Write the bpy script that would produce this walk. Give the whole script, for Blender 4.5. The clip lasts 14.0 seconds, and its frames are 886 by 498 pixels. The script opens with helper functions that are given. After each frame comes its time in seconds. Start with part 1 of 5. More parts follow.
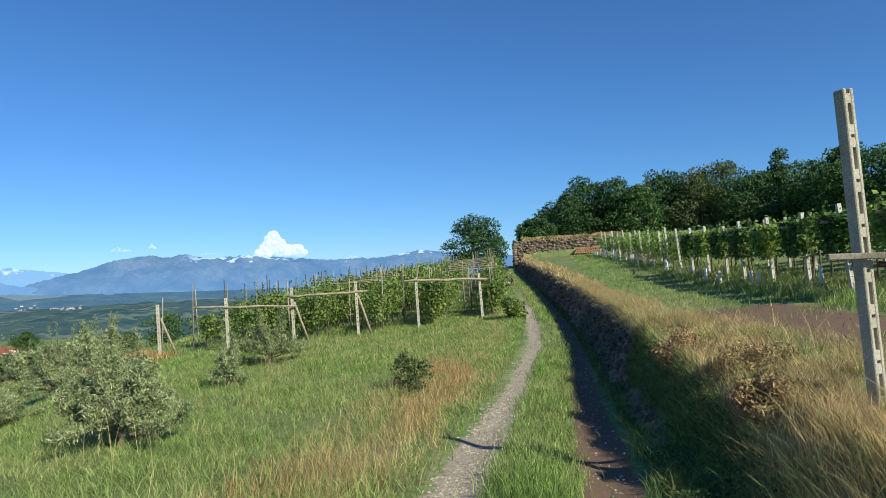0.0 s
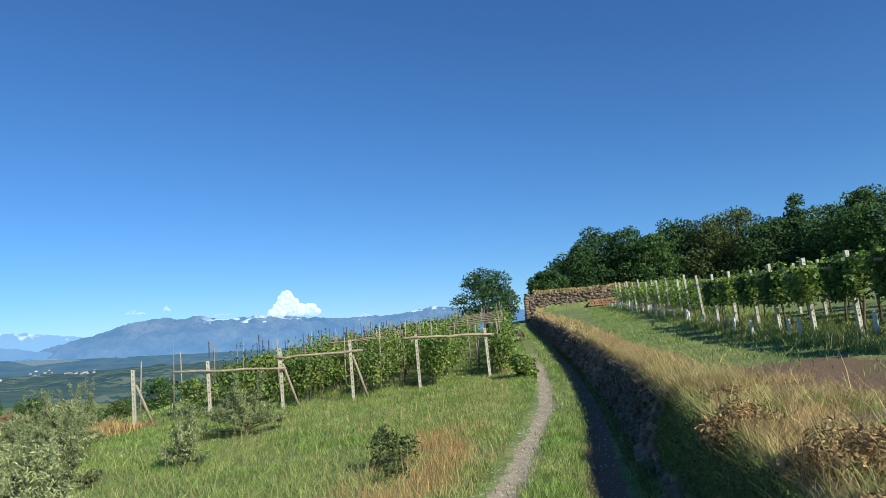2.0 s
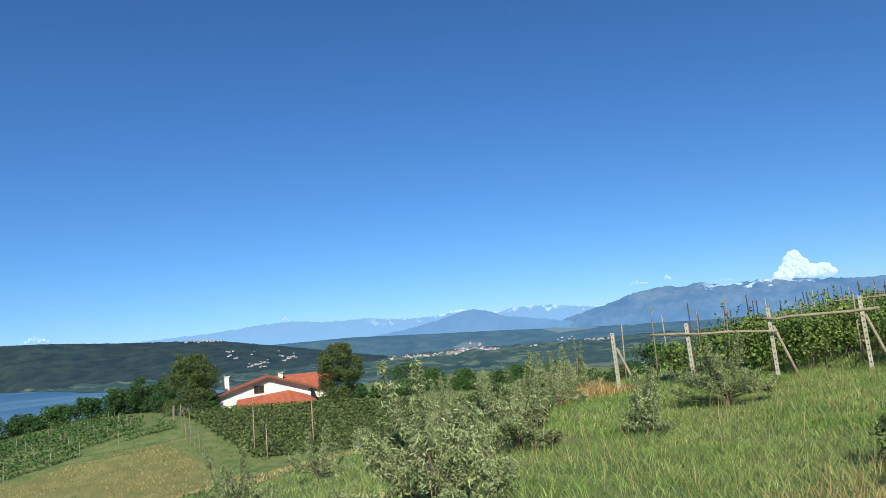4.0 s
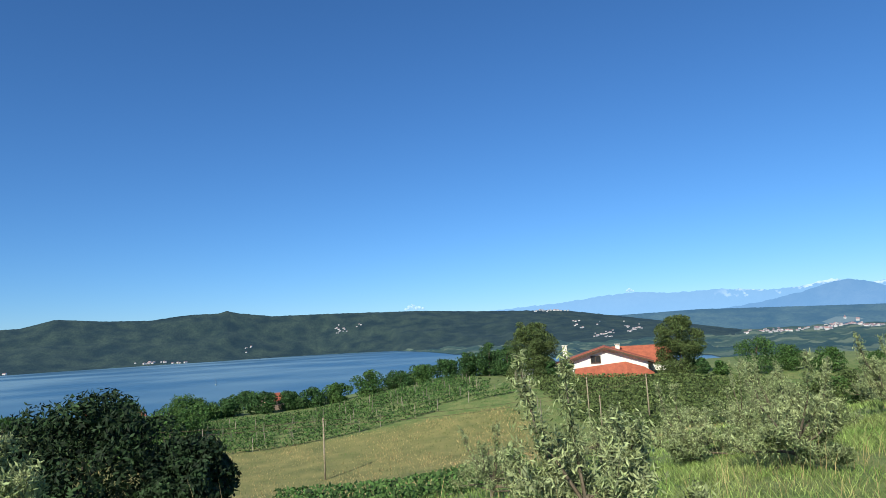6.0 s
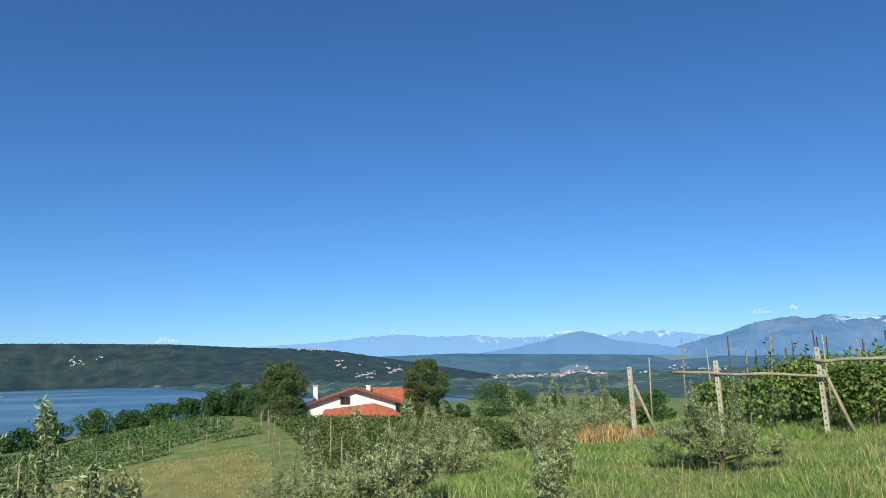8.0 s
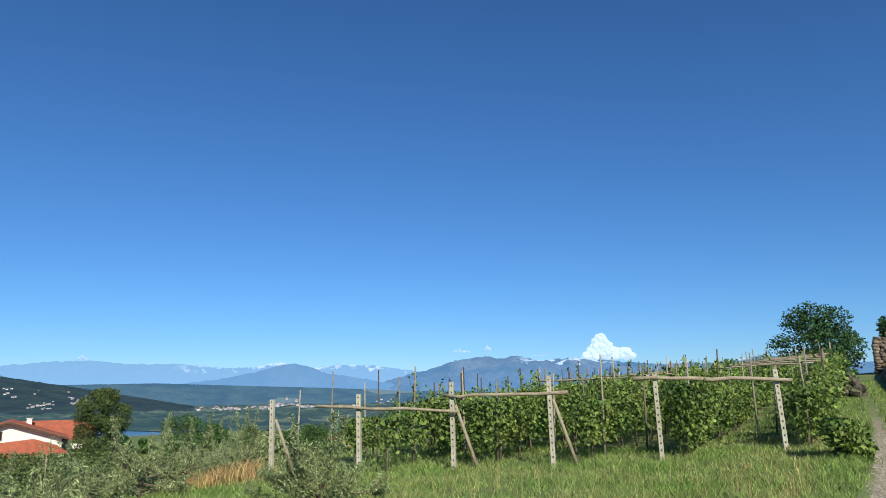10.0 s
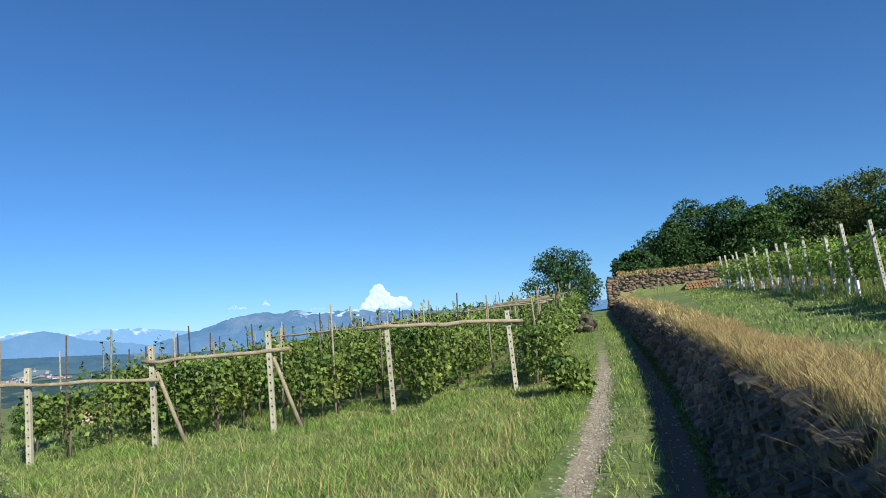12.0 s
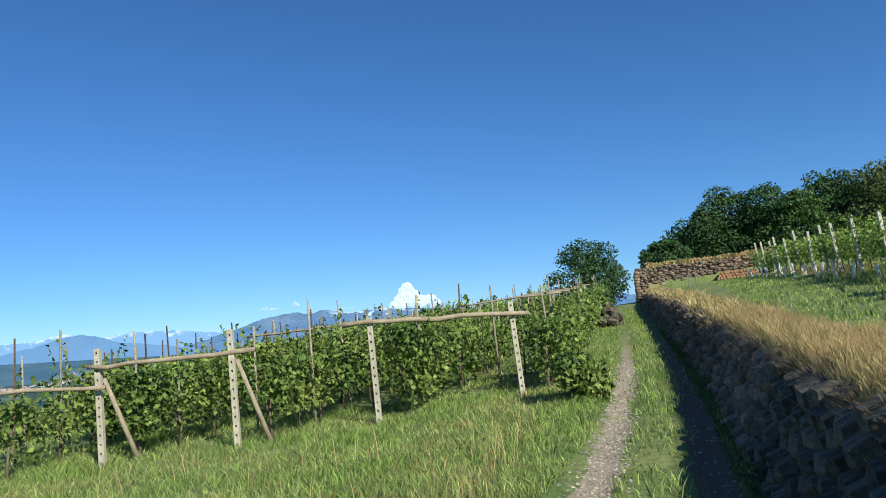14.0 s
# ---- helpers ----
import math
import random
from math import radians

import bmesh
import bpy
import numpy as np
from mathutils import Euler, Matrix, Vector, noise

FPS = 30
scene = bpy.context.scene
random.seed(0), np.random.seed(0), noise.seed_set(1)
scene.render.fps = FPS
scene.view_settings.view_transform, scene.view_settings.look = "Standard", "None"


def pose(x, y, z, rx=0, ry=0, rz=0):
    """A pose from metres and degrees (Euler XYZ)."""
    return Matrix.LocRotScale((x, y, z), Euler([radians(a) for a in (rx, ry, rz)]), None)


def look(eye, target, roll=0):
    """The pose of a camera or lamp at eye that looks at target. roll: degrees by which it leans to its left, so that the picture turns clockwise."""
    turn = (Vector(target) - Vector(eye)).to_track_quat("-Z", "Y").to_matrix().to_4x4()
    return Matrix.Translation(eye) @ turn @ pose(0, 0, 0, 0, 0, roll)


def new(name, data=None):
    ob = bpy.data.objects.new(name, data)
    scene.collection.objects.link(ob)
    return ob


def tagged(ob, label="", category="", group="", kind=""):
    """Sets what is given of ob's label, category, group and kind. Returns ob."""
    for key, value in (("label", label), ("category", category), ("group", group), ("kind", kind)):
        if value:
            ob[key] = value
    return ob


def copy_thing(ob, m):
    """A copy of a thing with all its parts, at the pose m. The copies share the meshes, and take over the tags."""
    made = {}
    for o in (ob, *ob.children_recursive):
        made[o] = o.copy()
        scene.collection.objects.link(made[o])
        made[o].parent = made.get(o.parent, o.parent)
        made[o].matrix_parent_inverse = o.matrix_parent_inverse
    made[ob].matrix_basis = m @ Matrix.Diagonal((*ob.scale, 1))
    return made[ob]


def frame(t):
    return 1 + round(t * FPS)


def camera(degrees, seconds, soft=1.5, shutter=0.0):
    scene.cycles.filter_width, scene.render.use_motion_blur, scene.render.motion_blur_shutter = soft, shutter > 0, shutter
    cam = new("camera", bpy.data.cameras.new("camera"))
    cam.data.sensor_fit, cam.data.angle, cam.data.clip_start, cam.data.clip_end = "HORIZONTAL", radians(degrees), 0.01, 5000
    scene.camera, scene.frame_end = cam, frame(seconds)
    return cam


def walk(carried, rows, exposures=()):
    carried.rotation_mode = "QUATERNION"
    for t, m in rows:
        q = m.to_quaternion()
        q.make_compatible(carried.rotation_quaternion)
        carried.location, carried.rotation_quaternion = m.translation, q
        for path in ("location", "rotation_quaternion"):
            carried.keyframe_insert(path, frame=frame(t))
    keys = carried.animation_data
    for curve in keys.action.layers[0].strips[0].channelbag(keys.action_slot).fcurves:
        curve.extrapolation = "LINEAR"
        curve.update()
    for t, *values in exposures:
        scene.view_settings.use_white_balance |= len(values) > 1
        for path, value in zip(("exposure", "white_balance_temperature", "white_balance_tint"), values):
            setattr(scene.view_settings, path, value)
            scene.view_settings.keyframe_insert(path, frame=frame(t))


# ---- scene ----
from mathutils.bvhtree import BVHTree

cam = camera(65.2, 14.0, soft=0.8)
PATH = [
    (0, (-0.293, -2.165, 1.979), (-0.598, -0.191, 2.066), -3.0),
    (0.5, (-0.306, -1.666, 1.994), (-0.574, 0.305, 2.204), -5.5),
    (1, (-0.297, -1.152, 1.987), (-0.571, 0.811, 2.253), -5.9),
    (1.5, (-0.311, -0.586, 1.964), (-0.607, 1.376, 2.213), -5.1),
    (2, (-0.187, -0.1, 1.949), (-0.516, 1.857, 2.199), -4.2),
    (4.3, (-0.342, 2.116, 1.731), (-1.963, 3.253, 2.009), -5.6),
    (4.5, (-0.352, 2.355, 1.762), (-2.029, 3.407, 2.045), -5.9),
    (5, (-0.45, 2.918, 1.787), (-2.224, 3.798, 2.067), -4.5),
    (5.5, (-0.607, 3.485, 1.769), (-2.468, 4.157, 2.064), -4.0),
    (6, (-0.712, 4.063, 1.75), (-2.647, 4.497, 2.005), -3.3),
    (6.5, (-0.711, 4.563, 1.708), (-2.665, 4.909, 1.953), -2.9),
    (7, (-0.49, 4.958, 1.708), (-2.422, 5.401, 1.979), -1.8),
    (7.5, (-0.33, 5.43, 1.727), (-2.164, 6.174, 2.02), -0.5),
    (8, (-0.196, 6.001, 1.737), (-1.872, 7.038, 2.074), -1.7),
    (8.5, (-0.094, 6.512, 1.7), (-1.577, 7.794, 2.097), 1.0),
    (9, (-0.062, 7.056, 1.698), (-1.345, 8.519, 2.16), 0.1),
    (11.5, (0.054, 10.126, 1.654), (-0.852, 11.888, 1.927), -0.7),
    (12, (0.15, 10.662, 1.698), (-0.43, 12.56, 1.945), -4.6),
    (12.5, (0.157, 11.246, 1.68), (-0.142, 13.212, 1.891), -7.0),
    (13, (0.192, 11.8, 1.667), (-0.204, 13.747, 1.9), -7.8),
    (13.5, (0.193, 12.351, 1.621), (-0.411, 14.236, 1.91), -5.6),
    (14, (0.168, 12.927, 1.607), (-0.488, 14.8, 1.854), -5.5),
]
walk(cam, [(t, look(eye, target, roll)) for t, eye, target, roll in PATH],
     [(t, e, 5250, 4) for t, e in ((0, 0.48), (2.2, 0.48), (4.5, 0.36), (6.5, 0.5), (8.0, 0.38), (9.0, 0.31), (11.5, 0.42), (12.5, 0.5), (14.0, 0.48))])
# ---- light and sky ----
SUN_AZ, SUN_EL = radians(129), radians(34)      # bearing from +y towards +x, and height
world = bpy.data.worlds.new("sky")
scene.world = world
world.use_nodes = True
_n, _l = world.node_tree.nodes, world.node_tree.links
_n.clear()
sky = _n.new("ShaderNodeTexSky")
sky.sky_type, sky.sun_disc = "NISHITA", False
sky.sun_elevation, sky.sun_rotation = SUN_EL, SUN_AZ
sky.altitude, sky.air_density, sky.dust_density, sky.ozone_density = 350, 1.0, 0.0, 8.0
_bg, _out = _n.new("ShaderNodeBackground"), _n.new("ShaderNodeOutputWorld")
_bg.inputs["Strength"].default_value = 0.072
_l.new(sky.outputs[0], _bg.inputs[0])
_l.new(_bg.outputs[0], _out.inputs[0])

sun = new("sun", bpy.data.lights.new("sun", "SUN"))
sun.data.energy, sun.data.angle, sun.data.color = 5.0, radians(0.5), (1.0, 0.84, 0.58)
_d = Vector((math.sin(SUN_AZ) * math.cos(SUN_EL), math.cos(SUN_AZ) * math.cos(SUN_EL), math.sin(SUN_EL)))
sun.matrix_world = look(_d * 60, (0, 0, 0))


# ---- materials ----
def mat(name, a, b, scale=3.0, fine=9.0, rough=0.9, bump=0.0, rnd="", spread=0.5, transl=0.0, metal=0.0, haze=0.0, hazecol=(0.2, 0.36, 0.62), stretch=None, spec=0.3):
    """Two colours mixed by coarse noise, a fine grain over them, and a random tone for each piece. haze mixes in a glow
    of hazecol.
    """
    m = bpy.data.materials.new(name)
    m.use_nodes = True
    n, l = m.node_tree.nodes, m.node_tree.links
    n.clear()
    out = n.new("ShaderNodeOutputMaterial")
    co = n.new("ShaderNodeTexCoord").outputs["Object"]
    if stretch:
        mp = n.new("ShaderNodeMapping")
        mp.inputs["Scale"].default_value = stretch
        l.new(co, mp.inputs[0])
        co = mp.outputs[0]
    n1, n2 = n.new("ShaderNodeTexNoise"), n.new("ShaderNodeTexNoise")
    n1.inputs["Scale"].default_value, n1.inputs["Detail"].default_value = scale, 4
    n2.inputs["Scale"].default_value, n2.inputs["Detail"].default_value = scale * fine, 5
    l.new(co, n1.inputs["Vector"])
    l.new(co, n2.inputs["Vector"])
    ramp = n.new("ShaderNodeMapRange")
    ramp.inputs[1].default_value, ramp.inputs[2].default_value = 0.35, 0.65
    l.new(n1.outputs[0], ramp.inputs[0])
    mix = n.new("ShaderNodeMix")
    mix.data_type = "RGBA"
    mix.inputs[6].default_value, mix.inputs[7].default_value = (*a, 1), (*b, 1)
    l.new(ramp.outputs[0], mix.inputs[0])
    tone = n.new("ShaderNodeMapRange")
    tone.inputs[1].default_value, tone.inputs[2].default_value = 0.25, 0.75
    tone.inputs[3].default_value, tone.inputs[4].default_value = 0.6, 1.4
    l.new(n2.outputs[0], tone.inputs[0])
    value = tone.outputs[0]
    if rnd:
        src = n.new("ShaderNodeNewGeometry").outputs["Random Per Island"] if rnd == "island" else n.new("ShaderNodeObjectInfo").outputs["Random"]
        rr = n.new("ShaderNodeMapRange")
        rr.inputs[3].default_value, rr.inputs[4].default_value = 1 - spread, 1 + spread
        l.new(src, rr.inputs[0])
        mm = n.new("ShaderNodeMath")
        mm.operation = "MULTIPLY"
        l.new(value, mm.inputs[0])
        l.new(rr.outputs[0], mm.inputs[1])
        value = mm.outputs[0]
    sc = n.new("ShaderNodeVectorMath")
    sc.operation = "SCALE"
    l.new(mix.outputs[2], sc.inputs[0])
    l.new(value, sc.inputs["Scale"])
    col = sc.outputs[0]
    p = n.new("ShaderNodeBsdfPrincipled")
    p.inputs["Roughness"].default_value, p.inputs["Metallic"].default_value = rough, metal
    p.inputs["Specular IOR Level"].default_value = spec
    l.new(col, p.inputs["Base Color"])
    if bump:
        b_ = n.new("ShaderNodeBump")
        b_.inputs["Strength"].default_value, b_.inputs["Distance"].default_value = 0.8, bump
        l.new(n2.outputs[0], b_.inputs["Height"])
        l.new(b_.outputs[0], p.inputs["Normal"])
    surf = p.outputs[0]
    if transl:
        tr, ms = n.new("ShaderNodeBsdfTranslucent"), n.new("ShaderNodeMixShader")
        ms.inputs[0].default_value = transl
        l.new(col, tr.inputs[0])
        l.new(surf, ms.inputs[1])
        l.new(tr.outputs[0], ms.inputs[2])
        surf = ms.outputs[0]
    # distance haze painted in: an emission mixed over the surface
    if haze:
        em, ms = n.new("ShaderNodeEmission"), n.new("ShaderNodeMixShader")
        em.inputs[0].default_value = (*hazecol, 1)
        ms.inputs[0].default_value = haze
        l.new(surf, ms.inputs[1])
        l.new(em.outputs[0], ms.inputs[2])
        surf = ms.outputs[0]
    l.new(surf, out.inputs[0])
    return m


def ground_material():
    """Meadow, with ruts, bare soil, dry grass and a straw field laid in by the mesh's zone masks."""
    m = mat("ground_cover", (0.105, 0.155, 0.04), (0.19, 0.205, 0.07), 0.6, 14, 0.95, 0.03)
    n, l = m.node_tree.nodes, m.node_tree.links
    p = [x for x in n if x.type == "BSDF_PRINCIPLED"][0]
    col = p.inputs["Base Color"].links[0].from_socket
    att = n.new("ShaderNodeAttribute")
    att.attribute_name = "zone"
    sep = n.new("ShaderNodeSeparateColor")
    l.new(att.outputs["Color"], sep.inputs[0])
    co = n.new("ShaderNodeTexCoord").outputs["Object"]
    nz = n.new("ShaderNodeTexNoise")
    nz.inputs["Scale"].default_value, nz.inputs["Detail"].default_value = 3.5, 6
    l.new(co, nz.inputs["Vector"])
    gr = n.new("ShaderNodeTexNoise")
    gr.inputs["Scale"].default_value, gr.inputs["Detail"].default_value = 60, 3
    l.new(co, gr.inputs["Vector"])
    cz = n.new("ShaderNodeTexNoise")
    cz.inputs["Scale"].default_value, cz.inputs["Detail"].default_value = 0.35, 8
    l.new(co, cz.inputs["Vector"])
    for sock, a, b in ((sep.outputs[2], (0.30, 0.23, 0.10), (0.22, 0.20, 0.08)), (att.outputs["Alpha"], (0.36, 0.30, 0.105), (0.06, 0.095, 0.025)),
                       (sep.outputs[1], (0.20, 0.125, 0.075), (0.10, 0.065, 0.042)), (sep.outputs[0], (0.37, 0.31, 0.23), (0.21, 0.165, 0.115))):
        mask = n.new("ShaderNodeMath")           # the mask's edge is broken up by noise
        mask.operation = "ADD"
        l.new(sock, mask.inputs[0])
        off = n.new("ShaderNodeMapRange")
        off.inputs[3].default_value, off.inputs[4].default_value = -0.75, 0.75
        l.new(nz.outputs[0], off.inputs[0])
        l.new(off.outputs[0], mask.inputs[1])
        sharp = n.new("ShaderNodeMapRange")
        sharp.inputs[1].default_value, sharp.inputs[2].default_value = 0.4, 0.6
        l.new(mask.outputs[0], sharp.inputs[0])
        c = n.new("ShaderNodeMix")
        c.data_type = "RGBA"
        c.inputs[6].default_value, c.inputs[7].default_value = (*a, 1), (*b, 1)
        l.new((cz if sock.name == "Alpha" else gr).outputs[0], c.inputs[0])
        over = n.new("ShaderNodeMix")
        over.data_type = "RGBA"
        l.new(sharp.outputs[0], over.inputs[0])
        l.new(col, over.inputs[6])
        l.new(c.outputs[2], over.inputs[7])
        col = over.outputs[2]
    l.new(col, p.inputs["Base Color"])
    return m


GROUND = ground_material()
GRASS = mat("meadow_grass", (0.21, 0.31, 0.065), (0.33, 0.37, 0.12), 0.7, 6, 0.75, rnd="island", spread=0.6, transl=0.35)
DRY = mat("dry_grass", (0.50, 0.36, 0.17), (0.42, 0.35, 0.15), 0.9, 5, 0.85, rnd="island", spread=0.55, transl=0.3)
RUST = mat("rusty_seed_grass", (0.46, 0.27, 0.12), (0.40, 0.31, 0.13), 1.2, 5, 0.85, rnd="island", spread=0.55, transl=0.3)
VINE = mat("vine_leaf", (0.08, 0.145, 0.026), (0.21, 0.255, 0.055), 0.8, 4, 0.6, rnd="island", spread=0.68, transl=0.32)
VINE_YOUNG = mat("young_vine_leaf", (0.30, 0.38, 0.08), (0.19, 0.28, 0.05), 0.8, 4, 0.6, rnd="island", spread=0.65, transl=0.45)
OLIVE = mat("olive_leaf", (0.37, 0.40, 0.19), (0.18, 0.22, 0.085), 2.0, 4, 0.55, rnd="island", spread=0.68, transl=0.25)
LEAF_DARK = mat("oak_leaf", (0.038, 0.085, 0.022), (0.065, 0.115, 0.032), 0.5, 4, 0.7, rnd="island", spread=0.68, transl=0.25)
LEAF_MID = mat("locust_leaf", (0.06, 0.12, 0.028), (0.09, 0.15, 0.035), 0.5, 4, 0.7, rnd="island", spread=0.68, transl=0.3)
LEAF_BIRCH = mat("birch_leaf", (0.085, 0.12, 0.035), (0.12, 0.15, 0.045), 0.5, 4, 0.7, rnd="island", spread=0.68, transl=0.3)
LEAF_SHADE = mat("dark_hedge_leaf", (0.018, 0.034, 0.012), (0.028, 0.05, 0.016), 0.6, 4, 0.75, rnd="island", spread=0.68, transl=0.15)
BARK = mat("bark", (0.10, 0.075, 0.05), (0.17, 0.14, 0.10), 6, 6, 0.95, 0.02, stretch=(1, 1, 0.25))
WOOD = mat("weathered_wood", (0.36, 0.30, 0.21), (0.24, 0.19, 0.13), 5, 12, 0.9, 0.006, stretch=(1, 1, 1))
GREYWOOD = mat("grey_stake_wood", (0.30, 0.26, 0.20), (0.18, 0.15, 0.11), 5, 12, 0.9, 0.005, rnd="object", spread=0.4)
DARKIRON = mat("rusty_iron", (0.07, 0.045, 0.035), (0.12, 0.07, 0.05), 8, 6, 0.8, rnd="object", spread=0.3)
CONCRETE = mat("cast_concrete", (0.47, 0.43, 0.34), (0.36, 0.32, 0.24), 4, 25, 0.95, 0.004, rnd="object", spread=0.12)
PALE = mat("pale_concrete", (0.55, 0.51, 0.41), (0.42, 0.38, 0.30), 4, 25, 0.95, 0.004, rnd="object", spread=0.12)
BRUSH = mat("dry_brush", (0.30, 0.19, 0.09), (0.36, 0.30, 0.13), 2, 6, 0.9, rnd="island", spread=0.5, transl=0.2)
TUBE = mat("white_vine_guard", (0.72, 0.71, 0.66), (0.6, 0.6, 0.54), 4, 10, 0.6)
# near wall stones: colour lowered to deepen the shade on the wall face
STONE_SHADED = mat("wall_stone_shaded", (0.115, 0.10, 0.07), (0.055, 0.047, 0.034), 3.0, 9, 0.95, 0.008, rnd="object", spread=0.35)
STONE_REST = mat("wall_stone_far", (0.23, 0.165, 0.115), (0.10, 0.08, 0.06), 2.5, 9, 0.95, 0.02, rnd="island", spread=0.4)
PEBBLE = mat("gravel", (0.38, 0.33, 0.26), (0.26, 0.22, 0.17), 4, 8, 0.95, rnd="island", spread=0.4)
PLASTER = mat("white_render", (0.80, 0.76, 0.68), (0.74, 0.69, 0.60), 0.4, 14, 0.9, 0.003)
PINK = mat("pink_render", (0.66, 0.46, 0.36), (0.58, 0.40, 0.32), 0.4, 14, 0.9)
TILE = mat("terracotta_roof", (0.40, 0.115, 0.06), (0.30, 0.09, 0.05), 1.2, 10, 0.85, 0.02)
WEED = mat("bank_weed", (0.09, 0.15, 0.035), (0.18, 0.20, 0.065), 1.5, 5, 0.8, rnd="island", spread=0.5, transl=0.25)
GLASS = mat("dark_window", (0.02, 0.022, 0.025), (0.03, 0.03, 0.035), 1, 4, 0.1, spec=0.6)
DARKWOOD = mat("dark_timber", (0.07, 0.045, 0.03), (0.10, 0.06, 0.04), 4, 8, 0.8)
LOGEND = mat("cut_log", (0.42, 0.22, 0.11), (0.26, 0.15, 0.09), 4, 8, 0.9, rnd="island", spread=0.35)


# ---- building helpers ----
def mesh_np(name, verts, faces, material, parent=None, label="", smooth=False):
    """One mesh object from arrays of corners and of faces that all have the same number of corners."""
    verts, faces = np.asarray(verts, dtype=np.float32), np.asarray(faces, dtype=np.int32)
    k = faces.shape[1]
    me = bpy.data.meshes.new(name)
    me.vertices.add(len(verts))
    me.vertices.foreach_set("co", verts.ravel())
    me.loops.add(faces.size)
    me.loops.foreach_set("vertex_index", faces.ravel())
    me.polygons.add(len(faces))
    me.polygons.foreach_set("loop_start", np.arange(0, faces.size, k, dtype=np.int32))
    if smooth:
        me.polygons.foreach_set("use_smooth", np.ones(len(faces), dtype=bool))
    me.update(calc_edges=True)
    me.validate()
    if material:
        me.materials.append(material)
    ob = new(name, me)
    ob.parent = parent
    if label:
        ob["label"] = label
    return ob


def part(name, bm, material, parent=None, label="", smooth=False):
    """A bmesh as one mesh object under a thing or a part."""
    me = bpy.data.meshes.new(name)
    for f in bm.faces:
        f.smooth = smooth
    bm.to_mesh(me)
    bm.free()
    me.materials.append(material)
    ob = new(name, me)
    ob.parent = parent
    if label:
        ob["label"] = label
    return ob


def thing(name, x, y, z, label, category, group="", kind=""):
    ob = new(name)
    ob.location = (x, y, z)
    return tagged(ob, label, category, group, kind)


def box(bm, x0, x1, y0, y1, z0, z1, bevel=0.0):
    r = bmesh.ops.create_cube(bm, size=1)
    for v in r["verts"]:
        v.co = Vector((x0 + (v.co.x + 0.5) * (x1 - x0), y0 + (v.co.y + 0.5) * (y1 - y0), z0 + (v.co.z + 0.5) * (z1 - z0)))
    if bevel:
        es = list({e for v in r["verts"] for e in v.link_edges})
        bmesh.ops.bevel(bm, geom=es, offset=bevel, segments=1, affect="EDGES")
    return bm


def tube(bm, pts, radii, sides=7):
    """A tapered tube along points."""
    rings = []
    for i, p in enumerate(pts):
        p = Vector(p)
        d = (Vector(pts[min(i + 1, len(pts) - 1)]) - Vector(pts[max(i - 1, 0)])).normalized()
        a = d.cross(Vector((0.31, 0.95, 0.07))).normalized()
        b = d.cross(a)
        rings.append([bm.verts.new(p + (a * math.cos(6.2832 * k / sides) + b * math.sin(6.2832 * k / sides)) * radii[i]) for k in range(sides)])
    for r0, r1 in zip(rings, rings[1:]):
        for k in range(sides):
            bm.faces.new((r0[k], r0[(k + 1) % sides], r1[(k + 1) % sides], r1[k]))
    bm.faces.new(rings[0][::-1])
    bm.faces.new(rings[-1])
    return bm


def leaves(centres, out, length, width, rng, droop=0.3):
    """Folded leaves with four corners and two faces each: at centres, facing roughly along out."""
    n = len(centres)
    nrm = out + rng.normal(0, 0.7, (n, 3))
    nrm /= np.linalg.norm(nrm, axis=1, keepdims=True) + 1e-9
    ax = rng.normal(0, 1, (n, 3))
    ax[:, 2] -= droop
    ax -= nrm * (ax * nrm).sum(1, keepdims=True)
    ax /= np.linalg.norm(ax, axis=1, keepdims=True) + 1e-9
    sd = np.cross(nrm, ax)
    L = (length * rng.uniform(0.65, 1.35, n))[:, None]
    W = (width * rng.uniform(0.65, 1.35, n))[:, None]
    v = np.stack([centres - ax * L * 0.5, centres + sd * W * 0.5 - nrm * W * 0.15, centres + ax * L * 0.5, centres - sd * W * 0.5 - nrm * W * 0.15], 1)
    b = np.arange(n)[:, None] * 4
    f = np.concatenate([b + np.array([[0, 1, 2]]), b + np.array([[0, 2, 3]])], 0)
    return v.reshape(-1, 3), f


def blades(x, y, z, height, width, lean, rng, bias=(0, 0)):
    """Bent grass blades: five corners and three faces each."""
    n = len(x)
    a = rng.uniform(0, 6.283, n)
    h = height * rng.uniform(0.5, 1.25, n)
    w = width * rng.uniform(0.6, 1.3, n)
    la = rng.uniform(0, 6.283, n)
    lx, ly = np.cos(la) * h * lean * rng.uniform(0.2, 1, n), np.sin(la) * h * lean * rng.uniform(0.2, 1, n)
    lx, ly = lx + bias[0] * h, ly + bias[1] * h
    cx, cy = np.cos(a) * w * 0.5, np.sin(a) * w * 0.5
    zz = z - 0.02
    v = np.stack([np.stack([x - cx, y - cy, zz], 1), np.stack([x + cx, y + cy, zz], 1),
                  np.stack([x - cx * 0.8 + lx * 0.35, y - cy * 0.8 + ly * 0.35, zz + h * 0.55], 1),
                  np.stack([x + cx * 0.8 + lx * 0.35, y + cy * 0.8 + ly * 0.35, zz + h * 0.55], 1),
                  np.stack([x + lx, y + ly, zz + h * 0.95], 1)], 1)
    b = np.arange(n)[:, None] * 5
    f = np.concatenate([b + np.array([[0, 1, 3]]), b + np.array([[0, 3, 2]]), b + np.array([[2, 3, 4]])], 0)
    return v.reshape(-1, 3), f


